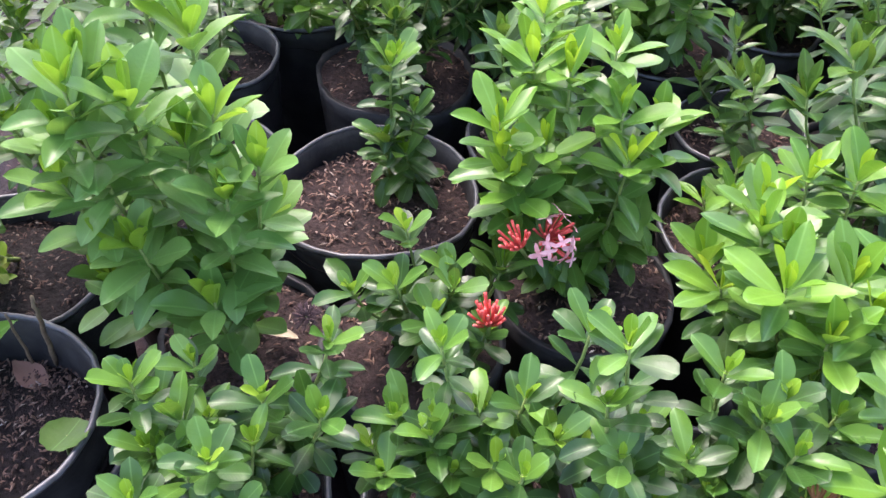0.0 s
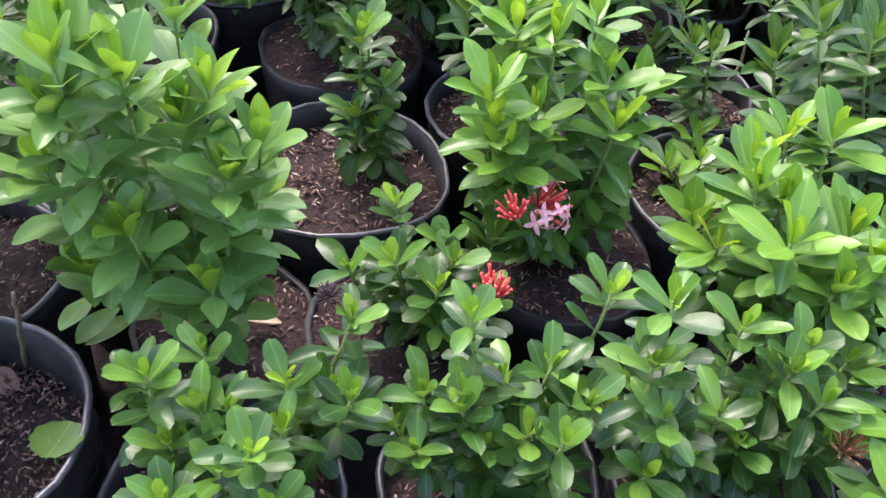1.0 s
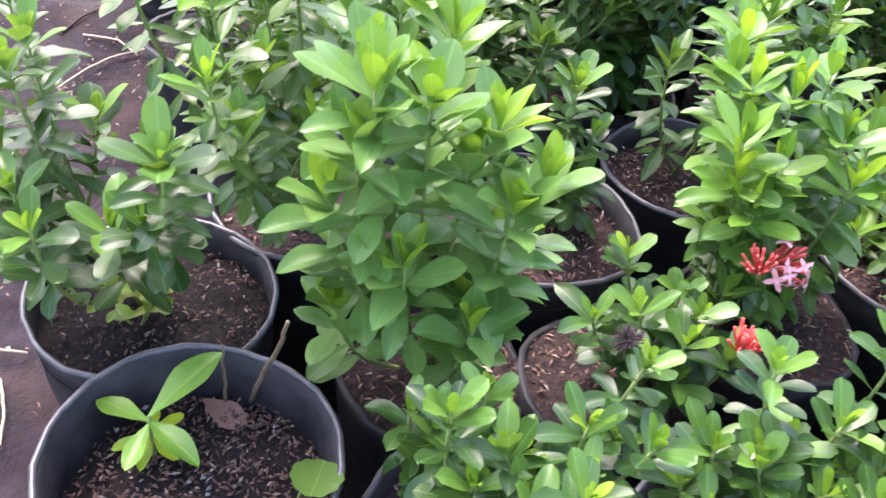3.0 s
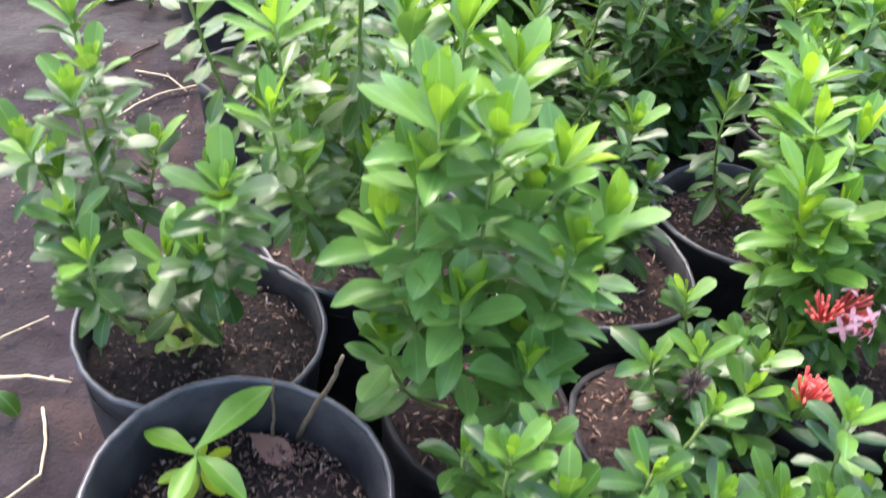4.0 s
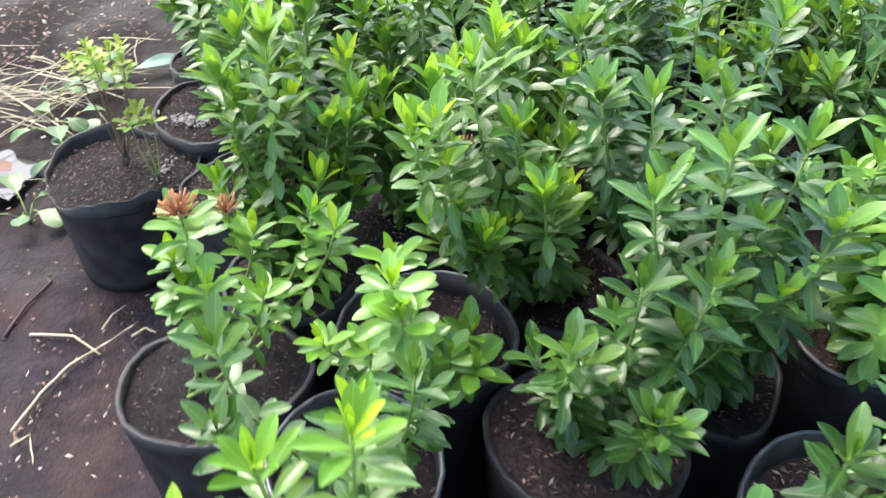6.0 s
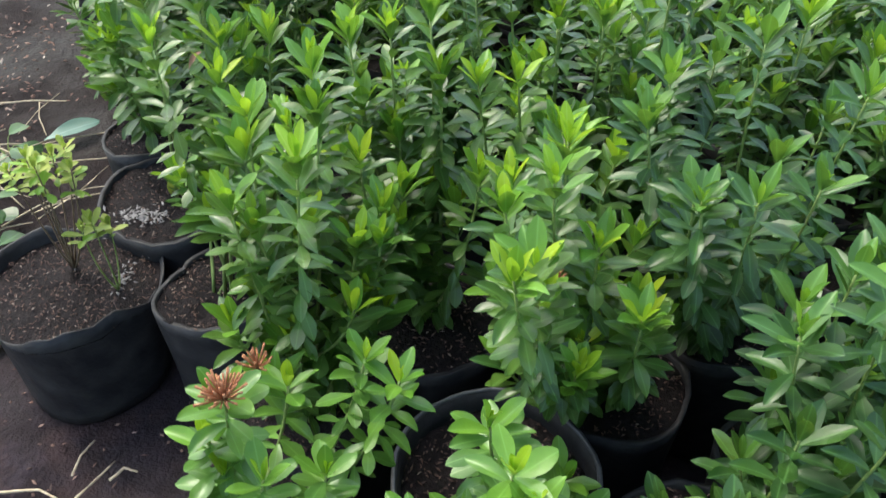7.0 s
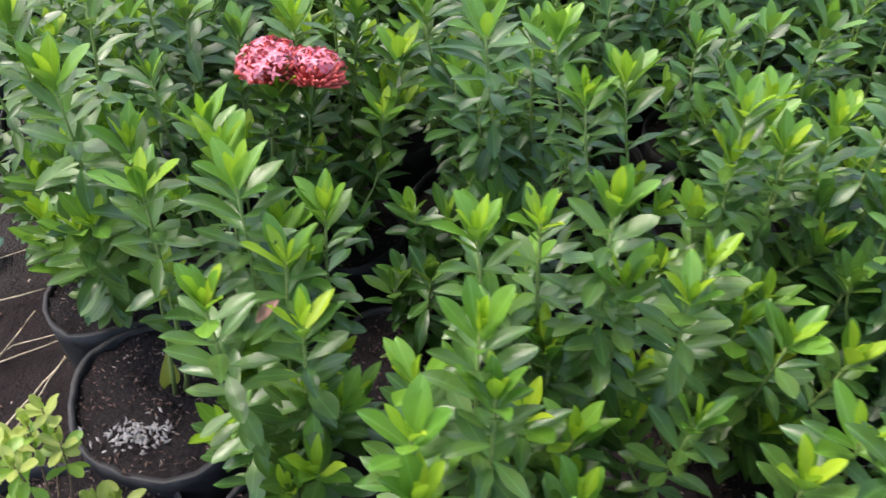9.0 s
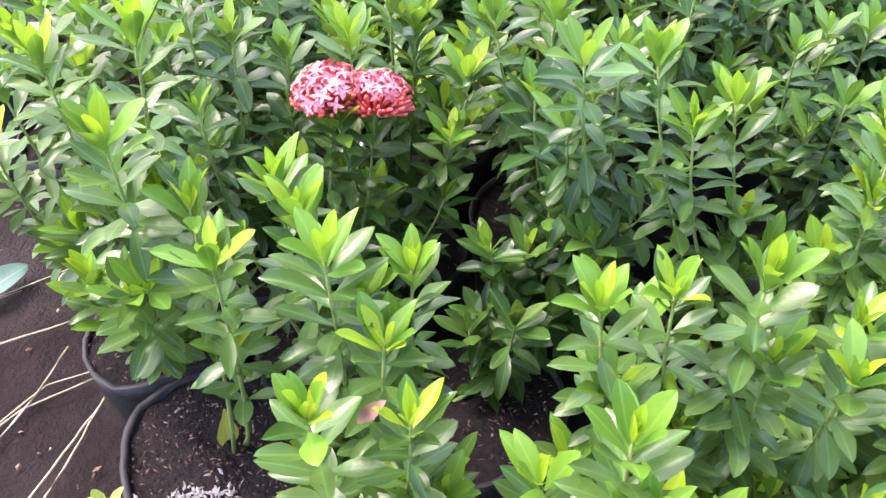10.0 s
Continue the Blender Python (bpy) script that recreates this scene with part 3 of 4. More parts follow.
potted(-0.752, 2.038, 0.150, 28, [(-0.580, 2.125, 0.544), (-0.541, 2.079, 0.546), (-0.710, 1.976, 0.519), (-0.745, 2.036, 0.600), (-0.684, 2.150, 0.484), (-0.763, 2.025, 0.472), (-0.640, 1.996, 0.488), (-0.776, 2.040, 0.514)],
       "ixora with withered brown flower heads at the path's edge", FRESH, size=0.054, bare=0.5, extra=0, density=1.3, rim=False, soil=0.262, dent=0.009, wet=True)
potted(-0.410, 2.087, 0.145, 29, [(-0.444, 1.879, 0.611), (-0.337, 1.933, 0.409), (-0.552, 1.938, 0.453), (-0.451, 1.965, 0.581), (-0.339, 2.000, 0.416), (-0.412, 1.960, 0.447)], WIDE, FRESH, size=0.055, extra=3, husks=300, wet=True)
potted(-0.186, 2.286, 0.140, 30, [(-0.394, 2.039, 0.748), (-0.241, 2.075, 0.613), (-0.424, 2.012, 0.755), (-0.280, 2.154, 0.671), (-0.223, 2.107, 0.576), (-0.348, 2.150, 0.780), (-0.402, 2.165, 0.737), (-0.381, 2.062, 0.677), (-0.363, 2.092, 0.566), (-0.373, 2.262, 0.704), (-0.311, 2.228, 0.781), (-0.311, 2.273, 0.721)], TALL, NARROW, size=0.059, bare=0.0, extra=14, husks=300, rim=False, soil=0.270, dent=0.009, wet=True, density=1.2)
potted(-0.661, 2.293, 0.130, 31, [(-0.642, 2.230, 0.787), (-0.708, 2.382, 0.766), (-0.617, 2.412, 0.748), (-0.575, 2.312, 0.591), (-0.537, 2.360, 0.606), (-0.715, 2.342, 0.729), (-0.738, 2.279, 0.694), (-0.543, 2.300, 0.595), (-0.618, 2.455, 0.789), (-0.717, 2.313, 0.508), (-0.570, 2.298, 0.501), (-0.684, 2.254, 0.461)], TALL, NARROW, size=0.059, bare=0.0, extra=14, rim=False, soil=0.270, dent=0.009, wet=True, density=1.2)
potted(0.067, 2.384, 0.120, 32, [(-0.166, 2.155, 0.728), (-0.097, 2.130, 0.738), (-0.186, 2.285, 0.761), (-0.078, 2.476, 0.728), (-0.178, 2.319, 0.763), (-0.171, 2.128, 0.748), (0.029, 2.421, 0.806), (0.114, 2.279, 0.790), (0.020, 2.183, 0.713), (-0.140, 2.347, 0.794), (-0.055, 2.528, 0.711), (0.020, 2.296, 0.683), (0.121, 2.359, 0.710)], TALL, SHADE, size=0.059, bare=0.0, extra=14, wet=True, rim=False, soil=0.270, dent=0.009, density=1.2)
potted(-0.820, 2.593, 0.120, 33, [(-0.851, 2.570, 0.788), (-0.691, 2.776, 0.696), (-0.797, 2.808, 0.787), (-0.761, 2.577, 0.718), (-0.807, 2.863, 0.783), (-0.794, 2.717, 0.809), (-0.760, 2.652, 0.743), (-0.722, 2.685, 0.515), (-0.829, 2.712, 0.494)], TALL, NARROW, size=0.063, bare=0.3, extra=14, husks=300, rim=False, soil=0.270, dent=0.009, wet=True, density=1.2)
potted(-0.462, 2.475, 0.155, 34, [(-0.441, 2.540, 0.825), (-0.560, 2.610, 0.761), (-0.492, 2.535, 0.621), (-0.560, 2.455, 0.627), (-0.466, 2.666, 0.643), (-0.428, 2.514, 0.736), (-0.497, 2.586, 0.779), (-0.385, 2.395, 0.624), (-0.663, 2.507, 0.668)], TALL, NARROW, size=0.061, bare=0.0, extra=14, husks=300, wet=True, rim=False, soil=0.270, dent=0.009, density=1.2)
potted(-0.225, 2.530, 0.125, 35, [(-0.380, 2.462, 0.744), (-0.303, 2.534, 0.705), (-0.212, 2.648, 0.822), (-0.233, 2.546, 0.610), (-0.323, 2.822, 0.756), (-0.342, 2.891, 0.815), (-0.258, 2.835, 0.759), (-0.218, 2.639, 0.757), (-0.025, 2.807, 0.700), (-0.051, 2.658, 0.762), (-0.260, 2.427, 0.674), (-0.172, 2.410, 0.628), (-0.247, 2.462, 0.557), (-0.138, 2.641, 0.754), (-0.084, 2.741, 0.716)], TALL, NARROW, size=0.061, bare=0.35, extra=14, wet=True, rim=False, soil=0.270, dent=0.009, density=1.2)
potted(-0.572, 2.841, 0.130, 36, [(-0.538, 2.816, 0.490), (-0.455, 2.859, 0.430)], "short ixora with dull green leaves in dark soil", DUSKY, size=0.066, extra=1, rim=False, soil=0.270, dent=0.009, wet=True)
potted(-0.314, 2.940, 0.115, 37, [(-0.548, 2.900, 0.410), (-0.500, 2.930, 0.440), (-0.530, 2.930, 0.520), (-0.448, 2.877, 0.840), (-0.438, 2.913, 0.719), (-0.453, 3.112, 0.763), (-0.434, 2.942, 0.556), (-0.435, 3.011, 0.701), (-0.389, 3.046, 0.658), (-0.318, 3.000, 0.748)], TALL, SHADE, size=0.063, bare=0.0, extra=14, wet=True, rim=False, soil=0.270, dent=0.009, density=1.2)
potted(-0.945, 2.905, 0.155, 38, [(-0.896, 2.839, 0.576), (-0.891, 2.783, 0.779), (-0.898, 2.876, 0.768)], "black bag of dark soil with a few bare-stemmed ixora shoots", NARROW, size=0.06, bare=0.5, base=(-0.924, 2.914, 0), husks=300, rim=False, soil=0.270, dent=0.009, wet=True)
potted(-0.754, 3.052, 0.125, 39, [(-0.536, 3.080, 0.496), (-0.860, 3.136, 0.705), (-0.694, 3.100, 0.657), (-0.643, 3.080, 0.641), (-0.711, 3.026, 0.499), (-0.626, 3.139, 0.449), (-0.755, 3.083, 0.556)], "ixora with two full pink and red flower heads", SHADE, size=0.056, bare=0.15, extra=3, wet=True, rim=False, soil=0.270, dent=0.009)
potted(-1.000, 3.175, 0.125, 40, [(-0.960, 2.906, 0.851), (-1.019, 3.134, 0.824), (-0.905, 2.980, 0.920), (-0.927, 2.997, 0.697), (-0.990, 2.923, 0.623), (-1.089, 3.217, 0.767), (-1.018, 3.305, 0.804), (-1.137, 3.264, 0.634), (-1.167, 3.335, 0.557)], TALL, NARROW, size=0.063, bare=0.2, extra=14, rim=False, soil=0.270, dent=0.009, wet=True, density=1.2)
potted(0.310, 2.100, 0.130, 41, [(0.254, 1.999, 0.637), (0.208, 2.082, 0.564), (0.297, 1.953, 0.623), (0.332, 2.122, 0.624), (0.201, 1.887, 0.577), (0.348, 1.927, 0.566), (0.250, 2.146, 0.632), (0.307, 2.214, 0.667)],
       "bright ixora bush with pale green shoot tips", size=0.064, bare=0.1, extra=8, leaves=FRESH)
potted(0.691, 1.027, 0.120, 42, [(0.596, 1.020, 0.566), (0.546, 1.041, 0.545), (0.656, 1.060, 0.576), (0.566, 0.950, 0.526), (0.635, 0.929, 0.548), (0.715, 0.989, 0.558), (0.557, 1.112, 0.583)],
       "yellowish-green ixora bush with crowded shoots", size=0.062, bare=0.1, extra=6, leaves=FRESH)
potted(-0.030, 2.639, 0.098, 43, [(-0.015, 2.577, 0.800), (-0.104, 2.665, 0.701), (-0.058, 2.572, 0.888), (-0.036, 2.546, 0.710), (-0.094, 2.513, 0.626), (0.016, 2.489, 0.658), (-0.042, 2.454, 0.555), (0.043, 2.582, 0.690), (-0.086, 2.607, 0.679)],
       TALL, SHADE, size=0.060, bare=0.0, extra=10, rim=False, soil=0.270, dent=0.009, wet=True)
potted(-1.255, 4.103, 0.095, 44, [(-1.123, 3.819, 0.588), (-1.173, 3.909, 0.548), (-1.133, 3.739, 0.528)], TALL, NARROW, size=0.058, bare=0.3, extra=3, rim=False, soil=0.270, dent=0.01, wet=True)

# ---- the rest of the bed: crowded shrubs of the same kind ----
FILL_MESHES = {}


def fill_shrub(x, y, shape, height, turn, label):
    """A shrub farther in the bed, its leaves in one mesh; a few shapes serve them all."""
    if shape not in FILL_MESHES:
        r = random.Random(900 + shape)
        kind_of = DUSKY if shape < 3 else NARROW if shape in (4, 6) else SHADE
        thing = tagged(new("potted_shrub"), label, "potted plant", "potted shrubs in the bed")
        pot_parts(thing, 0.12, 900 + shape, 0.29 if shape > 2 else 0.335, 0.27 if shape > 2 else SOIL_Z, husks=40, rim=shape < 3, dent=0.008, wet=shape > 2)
        low = []
        for i in range(6):
            a, q = i * 1.05 + r.uniform(-0.3, 0.3), r.uniform(0.03, 0.16)
            tip = Vector((q * math.cos(a), q * math.sin(a), height - q * 0.7 + r.uniform(-0.08, 0.04)))
            pts = stem_points(Vector((r.uniform(-1, 1) * 0.02, r.uniform(-1, 1) * 0.02, SOIL_Z)), tip, r)
            bm = bmesh.new()
            tube(bm, pts, 0.0038, 0.0017, 5)
            low += [(kind, m) for kind, m, _ in shoot_leaves(pts, 0.062 * r.uniform(0.92, 1.1), 0.05, r, 1.0, kind_of)]
            for knot, way in ((3, 0.8), (4, -0.9)):
                q = r.uniform(0.04, 0.09)
                side = pts[knot] + Vector((q * math.cos(a + way), q * math.sin(a + way), r.uniform(0.05, 0.11)))
                line = stem_points(pts[knot], side, r)
                tube(bm, line, 0.0024, 0.0015, 4)
                low += [(kind, m) for kind, m, _ in shoot_leaves(line, 0.058 * r.uniform(0.92, 1.1), 0.1, r, 0.95, kind_of)]
            part("stem", bm, M_STEM, thing)
        joined_leaves("foliage", low, kind_of, r, thing)
        thing.location, thing.rotation_euler = (x, y, 0), (0, 0, turn)
        FILL_MESHES[shape] = thing
        return thing
    return tagged(copy_thing(FILL_MESHES[shape], pose(x, y, 0, 0, 0, math.degrees(turn))), label)


TAKEN = [tuple(o.location[:2]) for o in scene.objects if o.parent is None and o.name.startswith("potted_shrub")]
TAKEN += [(-0.386, 0.968), (-1.108, 2.696)]


def fill_bed():
    r = random.Random(5)
    row = 0
    y = 0.72
    while y < 5.0:
        x = -1.35 + (row % 2) * 0.13
        while x < 2.9:
            px, py = x + r.uniform(-0.03, 0.03), y + r.uniform(-0.03, 0.03)
            edge = -0.62 - 0.125 * py if py > 2.9 else 0.0
            reach = min(0.75 + 0.62 * py, 2.1)
            keep = px < reach and px > (edge if py > 2.9 else -0.12 if py > 2.0 else 0.30)
            if keep and all((px - a) ** 2 + (py - b) ** 2 > 0.226 ** 2 for a, b in TAKEN):
                low = py < 1.95 or (px > 0.3 and py < 2.45)
                shape = r.choice((0, 1, 2)) if low else r.choice((3, 4, 5, 6, 7))
                fill_shrub(px, py, shape, 0.60 if low else 0.78, r.uniform(0, 6.28), "ixora crowded among others in a black grow bag")
                TAKEN.append((px, py))
            x += 0.265
        y += 0.25
        row += 1
    for _ in range(2500):
        px, py = r.uniform(-1.2, 2.0), r.uniform(1.85, 5.0)
        if px > (-0.62 - 0.125 * py if py > 2.9 else -0.1 if py > 2.3 else 0.55) and all((px - a) ** 2 + (py - b) ** 2 > 0.21 ** 2 for a, b in TAKEN):
            fill_shrub(px, py, r.choice((3, 4, 5, 6, 7)), 0.75, r.uniform(0, 6.28), "ixora crowded among others in a black grow bag")
            TAKEN.append((px, py))


fill_bed()


# ---- flower heads ----
def flower_on(which, at, *args, **kw):
    thing = SHRUBS[which]
    return flower(thing, Vector(at) - thing.location, *args, **kw)


flower_on(15, (0.201, 1.337, 0.476), (0.6, -0.5, 0.8), 30, "red", 0.5, 0.9, "pink open florets on red tubes", 1.15, seed=3, bloom="pink")
flower_on(15, (0.173, 1.303, 0.486), (-0.3, -0.4, 0.9), 22, "red", 0.0, 0.55, "closed red flower buds", 1.1, seed=4)
flower_on(15, (0.156, 1.211, 0.441), (0.0, -0.2, 1.0), 30, "red", 0.0, 0.5, "closed red flower buds", 1.25, seed=5)
flower_on(16, (0.000, 1.062, 0.572), (0.0, -0.2, 1.0), 66, "dead", 0.0, 1.5, "dead blackish flower head", 0.46, seed=6, ragged=0.8)
flower_on(28, (-0.743, 2.019, 0.615), (0.0, -0.15, 1.0), 48, "dry", 0.0, 1.0, "withered brown flower head", 0.95, seed=7)
flower_on(28, (-0.720, 2.148, 0.524), (0.0, -0.2, 1.0), 26, "dry", 0.0, 0.9, "withered brown flower head", 0.9, seed=8)
flower_on(30, (-0.351, 2.096, 0.676), (0.1, -0.3, 1.0), 16, "dry", 0.0, 0.6, "small withered orange-brown flower head", 0.6, seed=9)
flower_on(18, (0.497, 1.022, 0.503), (0.0, -0.2, 1.0), 26, "dry", 0.0, 0.8, "withered brown flower head", 0.8, seed=10)
flower_on(39, (-0.690, 3.100, 0.690), (-0.25, 0.05, 1.0), 130, "red", 0.92, 1.0, "full pink flower head on red tubes", 1.6, seed=11, top=0.86, petal=0.52)
flower_on(39, (-0.636, 3.088, 0.676), (0.22, 0.30, 1.0), 200, "red", 0.95, 1.25, "pink flower head with bare red tubes below", 1.55, seed=12, top=0.74, petal=0.52)


# ---- wide pot with a seedling, and the bag of bare soil ----
def free_leaf(parent, leaves, kind, at, way, length, up=(0, 0, 1), material=None, name="leaf", variant=0):
    me = leaves[kind][variant % 4]
    if material:
        me = me.copy()
        me.materials.clear()
        me.materials.append(material)
    ob = new(name, me)
    ob.parent = parent
    ob.matrix_basis = leaf_frame(Vector(at), Vector(way), Vector(up), length)
    return ob


def seedling_pot():
    thing = tagged(new("seedling_pot"), "wide black pot with one pale seedling in dark soil", "potted plant")
    thing.location = (-0.386, 0.968, 0)
    pot_parts(thing, 0.143, 71, 0.40, 0.325, True, 900, True, 0.002, True)
    bm = bmesh.new()
    tube(bm, bezier(Vector((-0.058, 0.030, 0.325)), Vector((-0.064, 0.042, 0.35)), Vector((-0.066, 0.046, 0.385)), 6), 0.003, 0.0018, 7)
    stem = part("stem", bm, M_STEM, thing)
    c = Vector((-0.066, 0.046, 0.384))
    free_leaf(stem, BROAD, "mid", c, (0.40, 0.70, 0.30), 0.100, (-0.4, -0.5, 1))
    free_leaf(stem, BROAD, "mid", c - Vector((0, 0, 0.006)), (-0.85, 0.15, 0.12), 0.062, variant=1)
    free_leaf(stem, BROAD, "mid", c - Vector((0, 0, 0.006)), (0.85, -0.45, 0.10), 0.076, variant=2)
    free_leaf(stem, BROAD, "mid", c - Vector((0, 0, 0.008)), (-0.05, -0.75, -0.15), 0.056, variant=3)
    for k, (dx, dy) in enumerate(((-0.7, -0.5), (0.7, -0.4), (-0.3, 0.8), (0.4, 0.7), (0.1, -0.9))):
        free_leaf(stem, BROAD, "young", c - Vector((0, 0, 0.028)), (dx, dy, -0.1), 0.042, variant=k)
    return thing


seedling_pot()


def soil_bag():
    thing = tagged(new("soil_bag"), "slumped black plastic bag full of bare dark soil", "grow bag")
    thing.location = (-1.118, 2.692, 0)
    pot_parts(thing, 0.170, 72, 0.25, 0.228, False, 640, False, 0.010, True, 0.022)
    return thing


soil_bag()


def sprig(name, base, tips, label, category, leaves=BROAD, size=0.035, density=1.0, bare=0.2, seed=1, bark=False, stem_r=0.0022):
    """A small weed: stems from one root, every leaf a part of its stem."""
    r = random.Random(seed)
    thing = tagged(new(name), label, category)
    thing.location = base
    for t in tips:
        pts = stem_points(Vector((0, 0, -0.004)), Vector(t) - Vector(base), r)
        bm = bmesh.new()
        tube(bm, pts, stem_r, stem_r * 0.5, 5)
        st = part("stem", bm, M_BARK if bark else M_STEM, thing)
        for kind, m, _ in shoot_leaves(pts, size, bare, r, density, leaves):
            ob = new("leaf", r.choice(leaves[kind if r.random() < 0.5 else "young"]))
            ob.parent = st
            ob.matrix_basis = m
    return thing


sprig("weed", (-1.125, 2.745, 0.234), [(-1.080, 2.700, 0.530), (-1.110, 2.660, 0.550), (-1.050, 2.680, 0.510), (-1.130, 2.700, 0.500), (-1.090, 2.632, 0.548), (-1.150, 2.672, 0.518), (-1.062, 2.715, 0.535),
                                        (-1.105, 2.690, 0.515)], "pale yellow-green weed with a woody stem in the soil bag", "weed", PALE, size=0.030, density=1.2, bare=0.80, seed=21, bark=True)
sprig("weed", (-0.560, 1.205, 0.300), [(-0.542, 1.196, 0.392), (-0.575, 1.190, 0.370), (-0.535, 1.215, 0.365)], "small yellowish-green tuft sprouting beside a stem", "weed", PALE, size=0.036, bare=0.3, seed=24)
sprig("weed", (-1.028, 2.668, 0.236), [(-1.033, 2.645, 0.420), (-1.008, 2.655, 0.400), (-1.055, 2.650, 0.395)], "tiny yellow-green weed sprouting from dark soil", "weed", PALE, size=0.034, bare=0.82, seed=22)


def round_leaf_weed():
    """One round scalloped leaf on a long stalk in the wide pot."""
    thing = tagged(new("weed"), "round scalloped weed leaf inside the wide black pot", "weed")
    thing.location = (-0.288, 0.985, 0.318)
    bm = bmesh.new()
    tube(bm, bezier(Vector((0, 0, -0.006)), Vector((0.004, 0.0, 0.05)), Vector((0.026, -0.012, 0.078)), 6), 0.0024, 0.0015, 6)
    part("stem", bm, M_STEM, thing)
    bm = bmesh.new()
    mid = bm.verts.new((0.026, -0.012, 0.078))
    ring = []
    for i in range(36):
        a = 2 * math.pi * i / 36
        q = 0.026 * (1 + 0.04 * math.cos(11 * a))
        ring.append(bm.verts.new((0.026 + q * math.cos(a), -0.012 + q * math.sin(a), 0.084 + 0.003 * math.cos(2 * a) - 0.25 * q * math.sin(a))))
    for i in range(36):
        bm.faces.new((mid, ring[i], ring[(i + 1) % 36]))
    leaf = part("leaf", bm, M_LEAF, thing)
    at = leaf.data.attributes.new("blade", "FLOAT_VECTOR", "POINT")
    at.data.foreach_set("vector", [c for v in leaf.data.vertices for c in ((v.co.x - 0.026) * 20, 0.8, 0.0)])
    return thing


round_leaf_weed()


def creeper(base, n, size, seed, label):
    """A broad-leaved weed that lies on the mud."""
    r = random.Random(seed)
    thing = tagged(new("ground_weed"), label, "weed")
    thing.location = base
    for k in range(n):
        a = k * 2.4 + r.uniform(-0.4, 0.4)
        reach = Vector((math.cos(a), math.sin(a), 0)) * r.uniform(0.03, 0.09) + Vector((0, 0, r.uniform(0.03, 0.07)))
        bm = bmesh.new()
        tube(bm, bezier(Vector((0, 0, -0.012)), reach * 0.5 + Vector((0, 0, 0.03)), reach, 4), 0.0022, 0.0014, 5)
        st = part("leaf_stalk", bm, M_STEM, thing)
        ob = new("leaf", r.choice(DEEP["mature"]))
        ob.parent = st
        ob.matrix_basis = leaf_frame(reach, Vector((math.cos(a), math.sin(a), r.uniform(-0.3, 0.2))), Vector((0, 0, 1)), size * r.uniform(0.8, 1.2), 1.7)
    return thing


for k, (at, n, s) in enumerate((((-1.45, 2.82, 0), 6, 0.075), ((-1.51, 3.23, 0), 6, 0.07), ((-1.50, 3.55, 0), 6, 0.08), ((-1.43, 3.06, 0), 5, 0.075),
                                ((-1.60, 3.40, 0), 4, 0.045), ((-1.00, 1.30, 0), 3, 0.05))):
    creeper(at, n, s, 40 + k, "low broad-leaved green weed on wet mud")


# ---- fallen leaves, pale debris, sticks and straw ----
def fallen(name, at, way, length, material, label, leaves=BROAD, up=(0, 0, 1), variant=0, wide=1.0):
    me = leaves["mature"][variant].copy()
    me.materials.clear()
    me.materials.append(material)
    ob = new(name, me)
    ob.matrix_world = leaf_frame(Vector(at), Vector(way), Vector(up), length, wide)
    return tagged(ob, label, "leaf")


fallen("fallen_leaf", (-0.425, 1.085, 0.338), (0.9, -0.35, 0.02), 0.062, M_BROWN, "dry brown leaf fallen on the potting soil", wide=1.3)
fallen("fallen_leaf", (-0.24, 2.275, 0.288), (0.7, -0.6, 0.08), 0.06, M_BROWN, "dry brown leaf fallen on the potting soil", variant=1)
fallen("fallen_leaf", (0.035, 1.258, 0.312), (0.8, 0.5, 0.1), 0.06, M_BROWN, "dry brown leaf fallen on the potting soil", variant=2)
fallen("fallen_leaf", (-0.160, 1.240, 0.300), (0.9, 0.1, 0.25), 0.050, M_STRAW, "pale dry leaf fallen at the edge of a bag", variant=2)
fallen("fallen_leaf", (-1.405, 3.590, 0.030), (0.83, 0.55, 0.08), 0.165, M_BLUISH, "bluish green leaf fallen on the mud", variant=1, wide=0.8)
fallen("fallen_leaf", (-1.660, 3.055, 0.009), (0.8, -0.3, 0.02), 0.09, M_BROWN, "reddish dead leaf beside the puddle", variant=3, wide=1.3)
fallen("hanging_leaf", (-0.930, 2.930, 0.345), (-0.1, -0.25, -1.0), 0.085, M_OLD, "yellow leaf hanging low over the soil", NARROW, (0, -1, 0.2))

fallen("hanging_leaf", (-0.806, 2.592, 0.725), (0.3, -0.3, 0.8), 0.042, M_BROWN, "orange-brown dead leaf caught in a shrub", NARROW, (0, -0.5, 1), 2)


def crumbs(at, spread, n, size, material, label, seed, name="debris"):
    """A patch of loose flakes in one mesh."""
    r = random.Random(seed)
    verts, faces = [], []
    for _ in range(n):
        c = Vector(at) + Vector((r.gauss(0, spread[0]), r.gauss(0, spread[1]), r.uniform(0.0, 0.006)))
        m = Euler((r.uniform(-0.6, 0.6), r.uniform(-0.6, 0.6), r.uniform(0, 6.28))).to_matrix()
        l, w = size * r.uniform(0.5, 1.4), size * r.uniform(0.3, 0.7)
        k = len(verts)
        verts += [c + m @ Vector(v) for v in ((-l, -w * 0.4, 0), (l * 0.2, -w, 0), (l, w * 0.3, 0), (-l * 0.3, w, 0), (0, 0, size * 0.35))]
        faces += [(k, k + 1, k + 4), (k + 1, k + 2, k + 4), (k + 2, k + 3, k + 4), (k + 3, k, k + 4)]
    me = bpy.data.meshes.new(name)
    me.from_pydata(verts, [], faces)
    ob = mesh_part(name, me, material, None, label, False)
    return tagged(ob, label, "debris", kind="stuff")


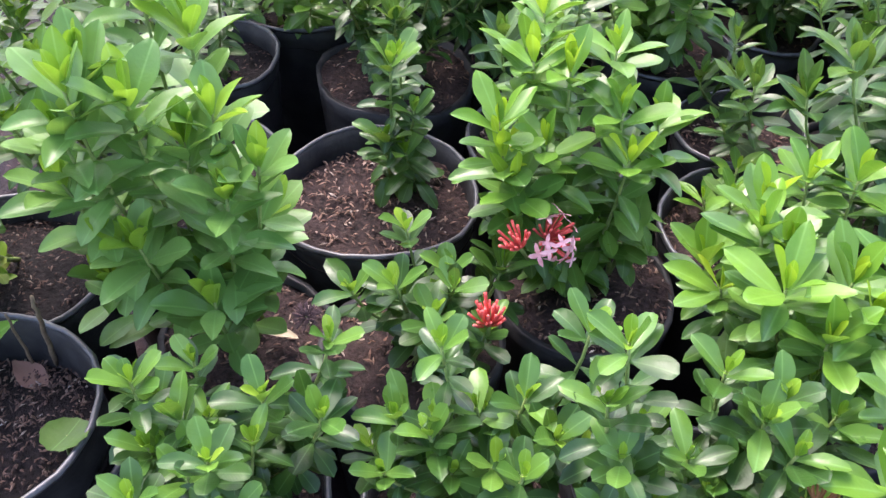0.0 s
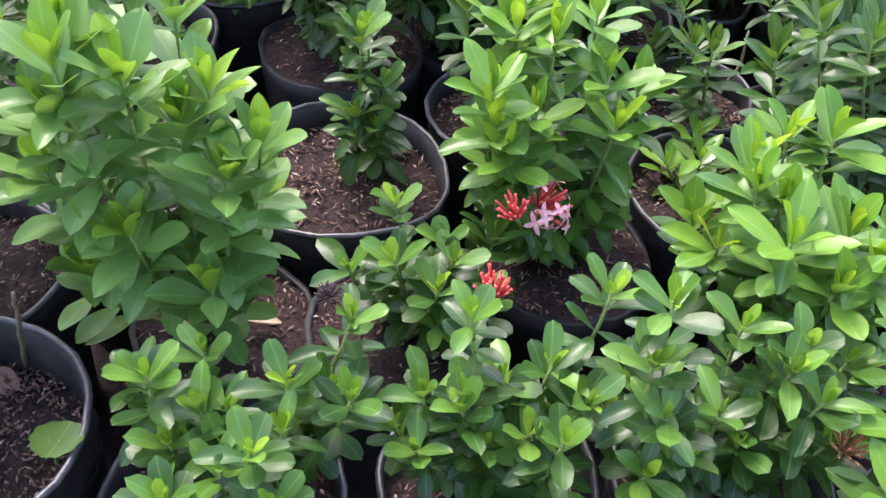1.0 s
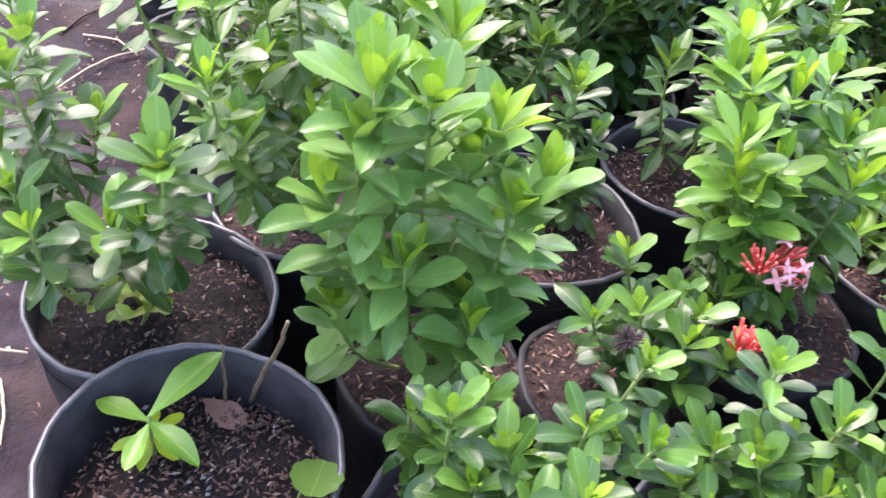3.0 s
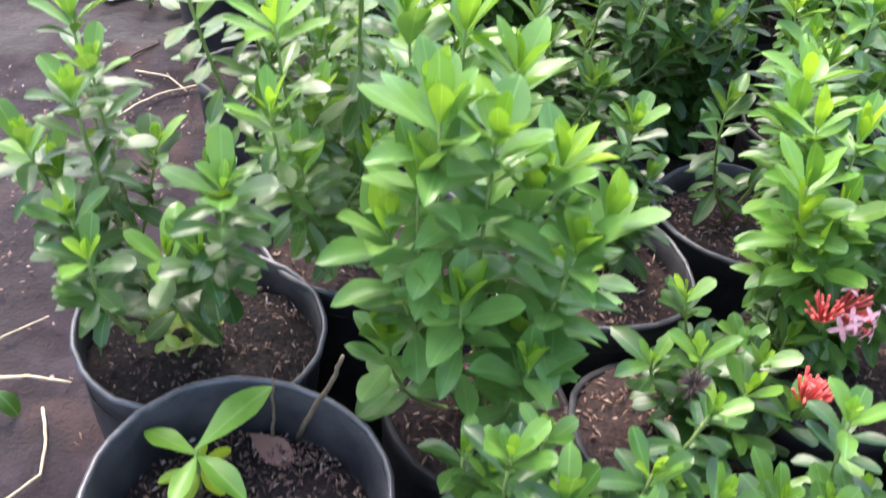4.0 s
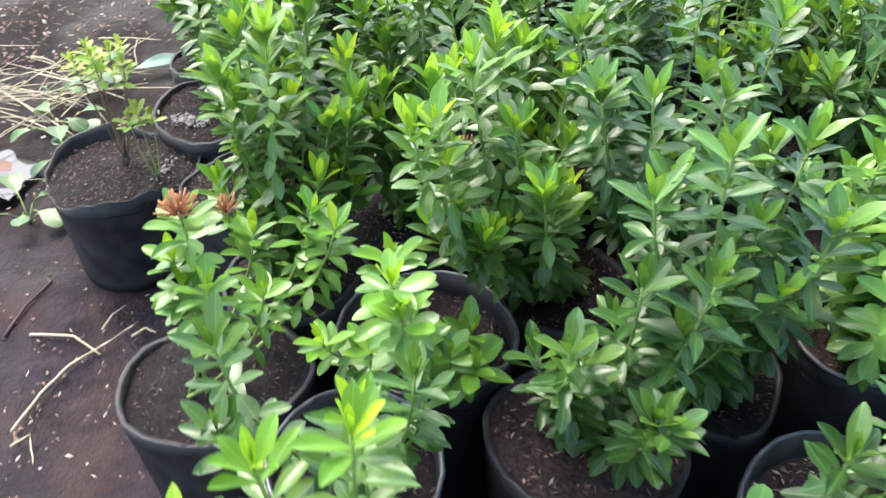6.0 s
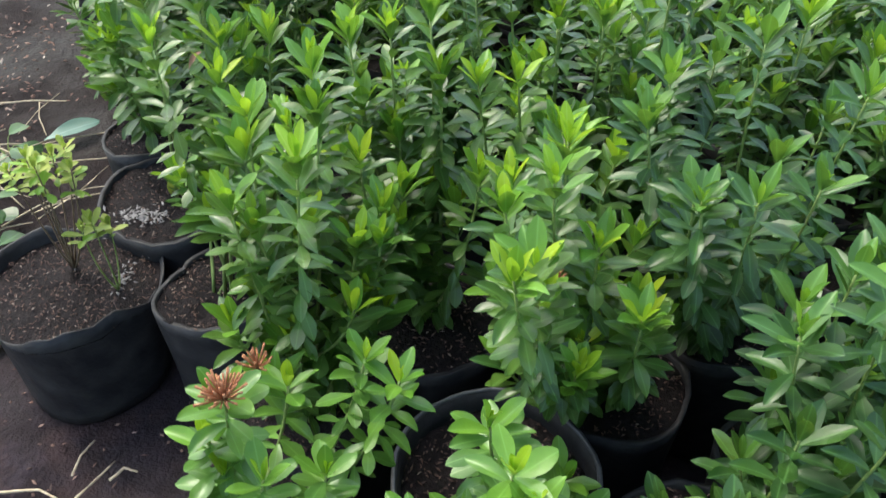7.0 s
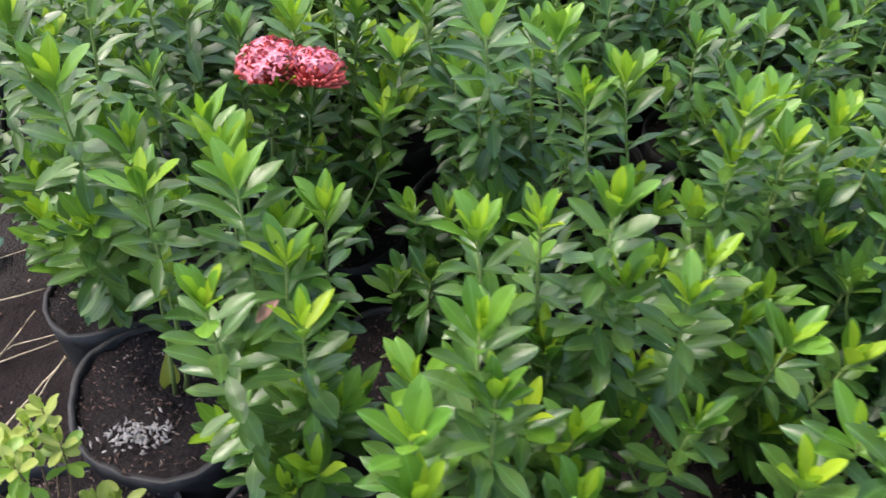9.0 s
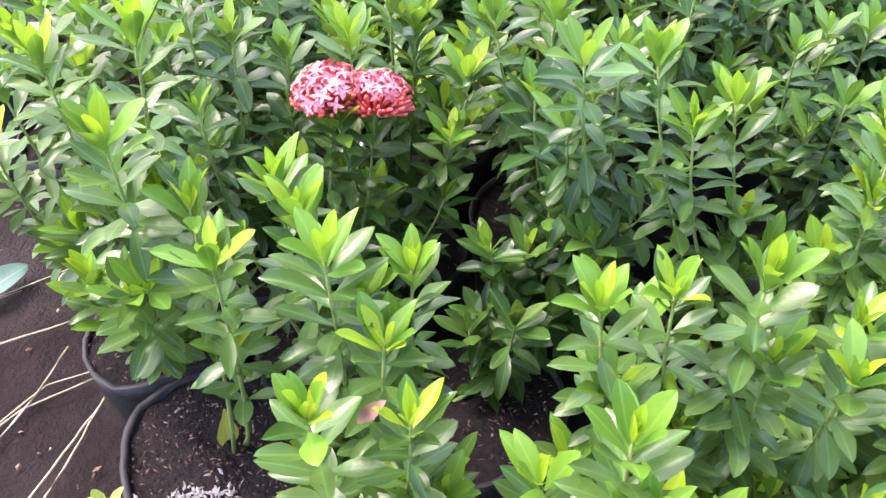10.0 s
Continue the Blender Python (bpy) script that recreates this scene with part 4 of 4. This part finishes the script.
crumbs((-0.995, 2.838, 0.280), (0.026, 0.016, 0), 110, 0.006, M_WHITE, "pale crumbled debris on dark soil", 51)
crumbs((-1.020, 2.690, 0.238), (0.010, 0.022, 0), 45, 0.005, M_WHITE, "pale crumbled debris on dark soil", 52)
crumbs((-0.470, 1.335, 0.298), (0.028, 0.02, 0), 14, 0.004, M_WHITE, "white grains on potting soil", 53)
crumbs((-0.400, 0.985, 0.332), (0.05, 0.05, 0), 26, 0.006, M_WHITE, "white chips on potting soil", 54)
crumbs((-1.622, 2.901, -0.002), (0.08, 0.04, 0), 50, 0.006, M_WHITE, "grey-white flakes at the puddle's edge", 55)
crumbs((-1.251, 2.034, 0.000), (0.22, 0.5, 0), 700, 0.006, M_HUSK, "crumbs of earth and husks on the mud", 56)
crumbs((-1.893, 3.524, 0.000), (0.25, 0.25, 0), 260, 0.010, M_HUSK, "brown plant litter on the mud", 57)
crumbs((-1.75, 4.10, 0.000), (0.25, 0.35, 0), 520, 0.010, M_HUSK, "brown leaf litter on the mud", 58)


def stalk(pts, radius, material, label, name="dry_stalk", category="straw", crook=0.0025):
    bm = bmesh.new()
    ps = [Vector(p) for p in pts]
    fine = []
    for a, b in zip(ps, ps[1:]):
        for k in range(4):
            fine.append(a.lerp(b, k / 4) + Vector((noise.noise(a * 9 + Vector((k, 0, 0))), noise.noise(b * 9 + Vector((0, k, 0))), 0)) * crook * (k > 0))
    fine.append(ps[-1])
    tube(bm, fine, radius, radius * 0.6, 6)
    return tagged(part(name, bm, material, None), label, category)


STRAW = "long dry pale stalk lying on the mud"
stalk([(-1.212, 2.137, 0.004), (-1.190, 2.23, 0.008), (-1.162, 2.310, 0.006), (-1.103, 2.380, 0.006), (-1.05, 2.43, 0.02)], 0.0034, M_STRAW, STRAW)
stalk([(-1.130, 2.420, 0.004), (-1.120, 2.46, 0.010), (-1.100, 2.495, 0.008)], 0.0024, M_STRAW, STRAW)
stalk([(-1.06, 2.40, 0.004), (-1.035, 2.42, 0.010), (-1.01, 2.41, 0.006)], 0.003, M_STRAW, STRAW)
stalk([(-1.36, 3.24, 0.006), (-1.27, 3.33, 0.02), (-1.198, 3.40, 0.05)], 0.0026, M_STRAW, STRAW)
stalk([(-1.38, 3.27, 0.004), (-1.30, 3.31, 0.012), (-1.16, 3.33, 0.02)], 0.0022, M_STRAW, STRAW)
stalk([(-1.36, 3.29, 0.004), (-1.25, 3.345, 0.02), (-1.15, 3.34, 0.03)], 0.0018, M_STRAW, STRAW)
stalk([(-1.325, 3.085, 0.004), (-1.23, 3.17, 0.03), (-1.143, 3.249, 0.05)], 0.0026, M_STRAW, STRAW)
stalk([(-1.285, 3.09, 0.004), (-1.21, 3.17, 0.03), (-1.143, 3.249, 0.055)], 0.0022, M_STRAW, STRAW)
stalk([(-1.442, 3.223, 0.005), (-1.39, 3.25, 0.02), (-1.336, 3.286, 0.03)], 0.003, M_STRAW, STRAW)
stalk([(-1.48, 3.17, 0.005), (-1.42, 3.20, 0.02), (-1.36, 3.21, 0.02)], 0.0024, M_STRAW, STRAW)
stalk([(-1.62, 3.87, 0.004), (-1.50, 3.865, 0.01), (-1.397, 3.85, 0.01)], 0.003, M_STRAW, STRAW)
stalk([(-1.48, 3.86, 0.006), (-1.46, 3.76, 0.008), (-1.42, 3.66, 0.006)], 0.002, M_STRAW, STRAW)
stalk([(-1.03, 1.40, 0.004), (-1.009, 1.428, 0.01), (-0.976, 1.493, 0.004)], 0.0026, M_STRAW, STRAW)
stalk([(-0.97, 1.335, 0.006), (-0.924, 1.345, 0.016), (-0.856, 1.36, 0.006)], 0.0036, M_STRAW, STRAW)
stalk([(-0.87, 1.30, 0.004), (-0.828, 1.242, 0.010), (-0.801, 1.183, 0.008), (-0.83, 1.12, 0.004)], 0.003, M_STRAW, STRAW)
stalk([(-1.28, 2.40, 0.004), (-1.18, 2.39, 0.012), (-1.108, 2.342, 0.006)], 0.003, M_STRAW, STRAW)
stalk([(-1.20, 2.10, 0.004), (-1.169, 2.124, 0.012), (-1.14, 2.06, 0.006)], 0.0022, M_STRAW, STRAW)
stalk([(-1.334, 2.385, 0.004), (-1.32, 2.48, 0.012), (-1.30, 2.58, 0.004)], 0.0045, M_DARKDRY, "dark broken twig lying on the mud", "twig", "twig")
stalk([(-0.215, 2.035, 0.285), (-0.195, 2.005, 0.292), (-0.180, 1.965, 0.286)], 0.002, M_STRAW, "pale straw lying on dark potting soil")
stalk([(-0.375, 1.10, 0.33), (-0.35, 1.08, 0.41), (-0.325, 1.06, 0.48), (-0.314, 1.053, 0.522)], 0.0034, M_BARK, "thin dead brown twig stuck in a pot", "twig", "twig")
stalk([(-0.40, 1.09, 0.33), (-0.397, 1.085, 0.38), (-0.395, 1.08, 0.44)], 0.0024, M_BARK, "thin dead brown twig stuck in a pot", "twig", "twig")
stalk([(-0.645, 3.38, 0.48), (-0.622, 3.39, 0.565), (-0.585, 3.40, 0.606), (-0.535, 3.41, 0.616), (-0.475, 3.42, 0.600), (-0.44, 3.43, 0.54)], 0.0075, M_STEM, "arching pale green plant stalk above the shrubs", "green_stalk", "plant")
stalk([(0.535, 1.93, 0.295), (0.545, 1.90, 0.38), (0.53, 1.87, 0.46)], 0.003, M_STRAW, "pale dead stem stuck in a pot", "twig", "twig")


def straw_heap():
    r = random.Random(61)
    for k in range(80):
        c = Vector((-1.78 + r.gauss(0, 0.22), 3.42 + r.gauss(0, 0.17), 0.004 + 0.012 * (k % 3)))
        a, l = r.choice((0.1, 0.1, 0.9, 2.6)) + r.gauss(0, 0.35), r.uniform(0.06, 0.22)
        d = Vector((math.cos(a), math.sin(a), 0)) * l
        stalk([c - d, c + Vector((0, 0, 0.01)), c + d], r.uniform(0.0014, 0.003), M_STRAW, "scattered dry straw on the muddy path")


straw_heap()


def puddle():
    bm = bmesh.new()
    ring = []
    for i in range(56):
        a = 2 * math.pi * i / 56
        q = 0.105 + 0.022 * math.sin(3 * a + 1) + 0.012 * math.sin(7 * a) + 0.02 * noise.noise(Vector((3 * math.cos(a), 3 * math.sin(a), 4)))
        ring.append(bm.verts.new((-1.635 + 0.9 * q * math.cos(a) - 0.5 * q * math.sin(a), 3.03 + 1.55 * q * math.sin(a), -0.012)))
    bm.faces.new(ring)
    return tagged(part("puddle", bm, M_WATER, None), "shallow puddle that mirrors the pale sky", "puddle", kind="structure")


puddle()
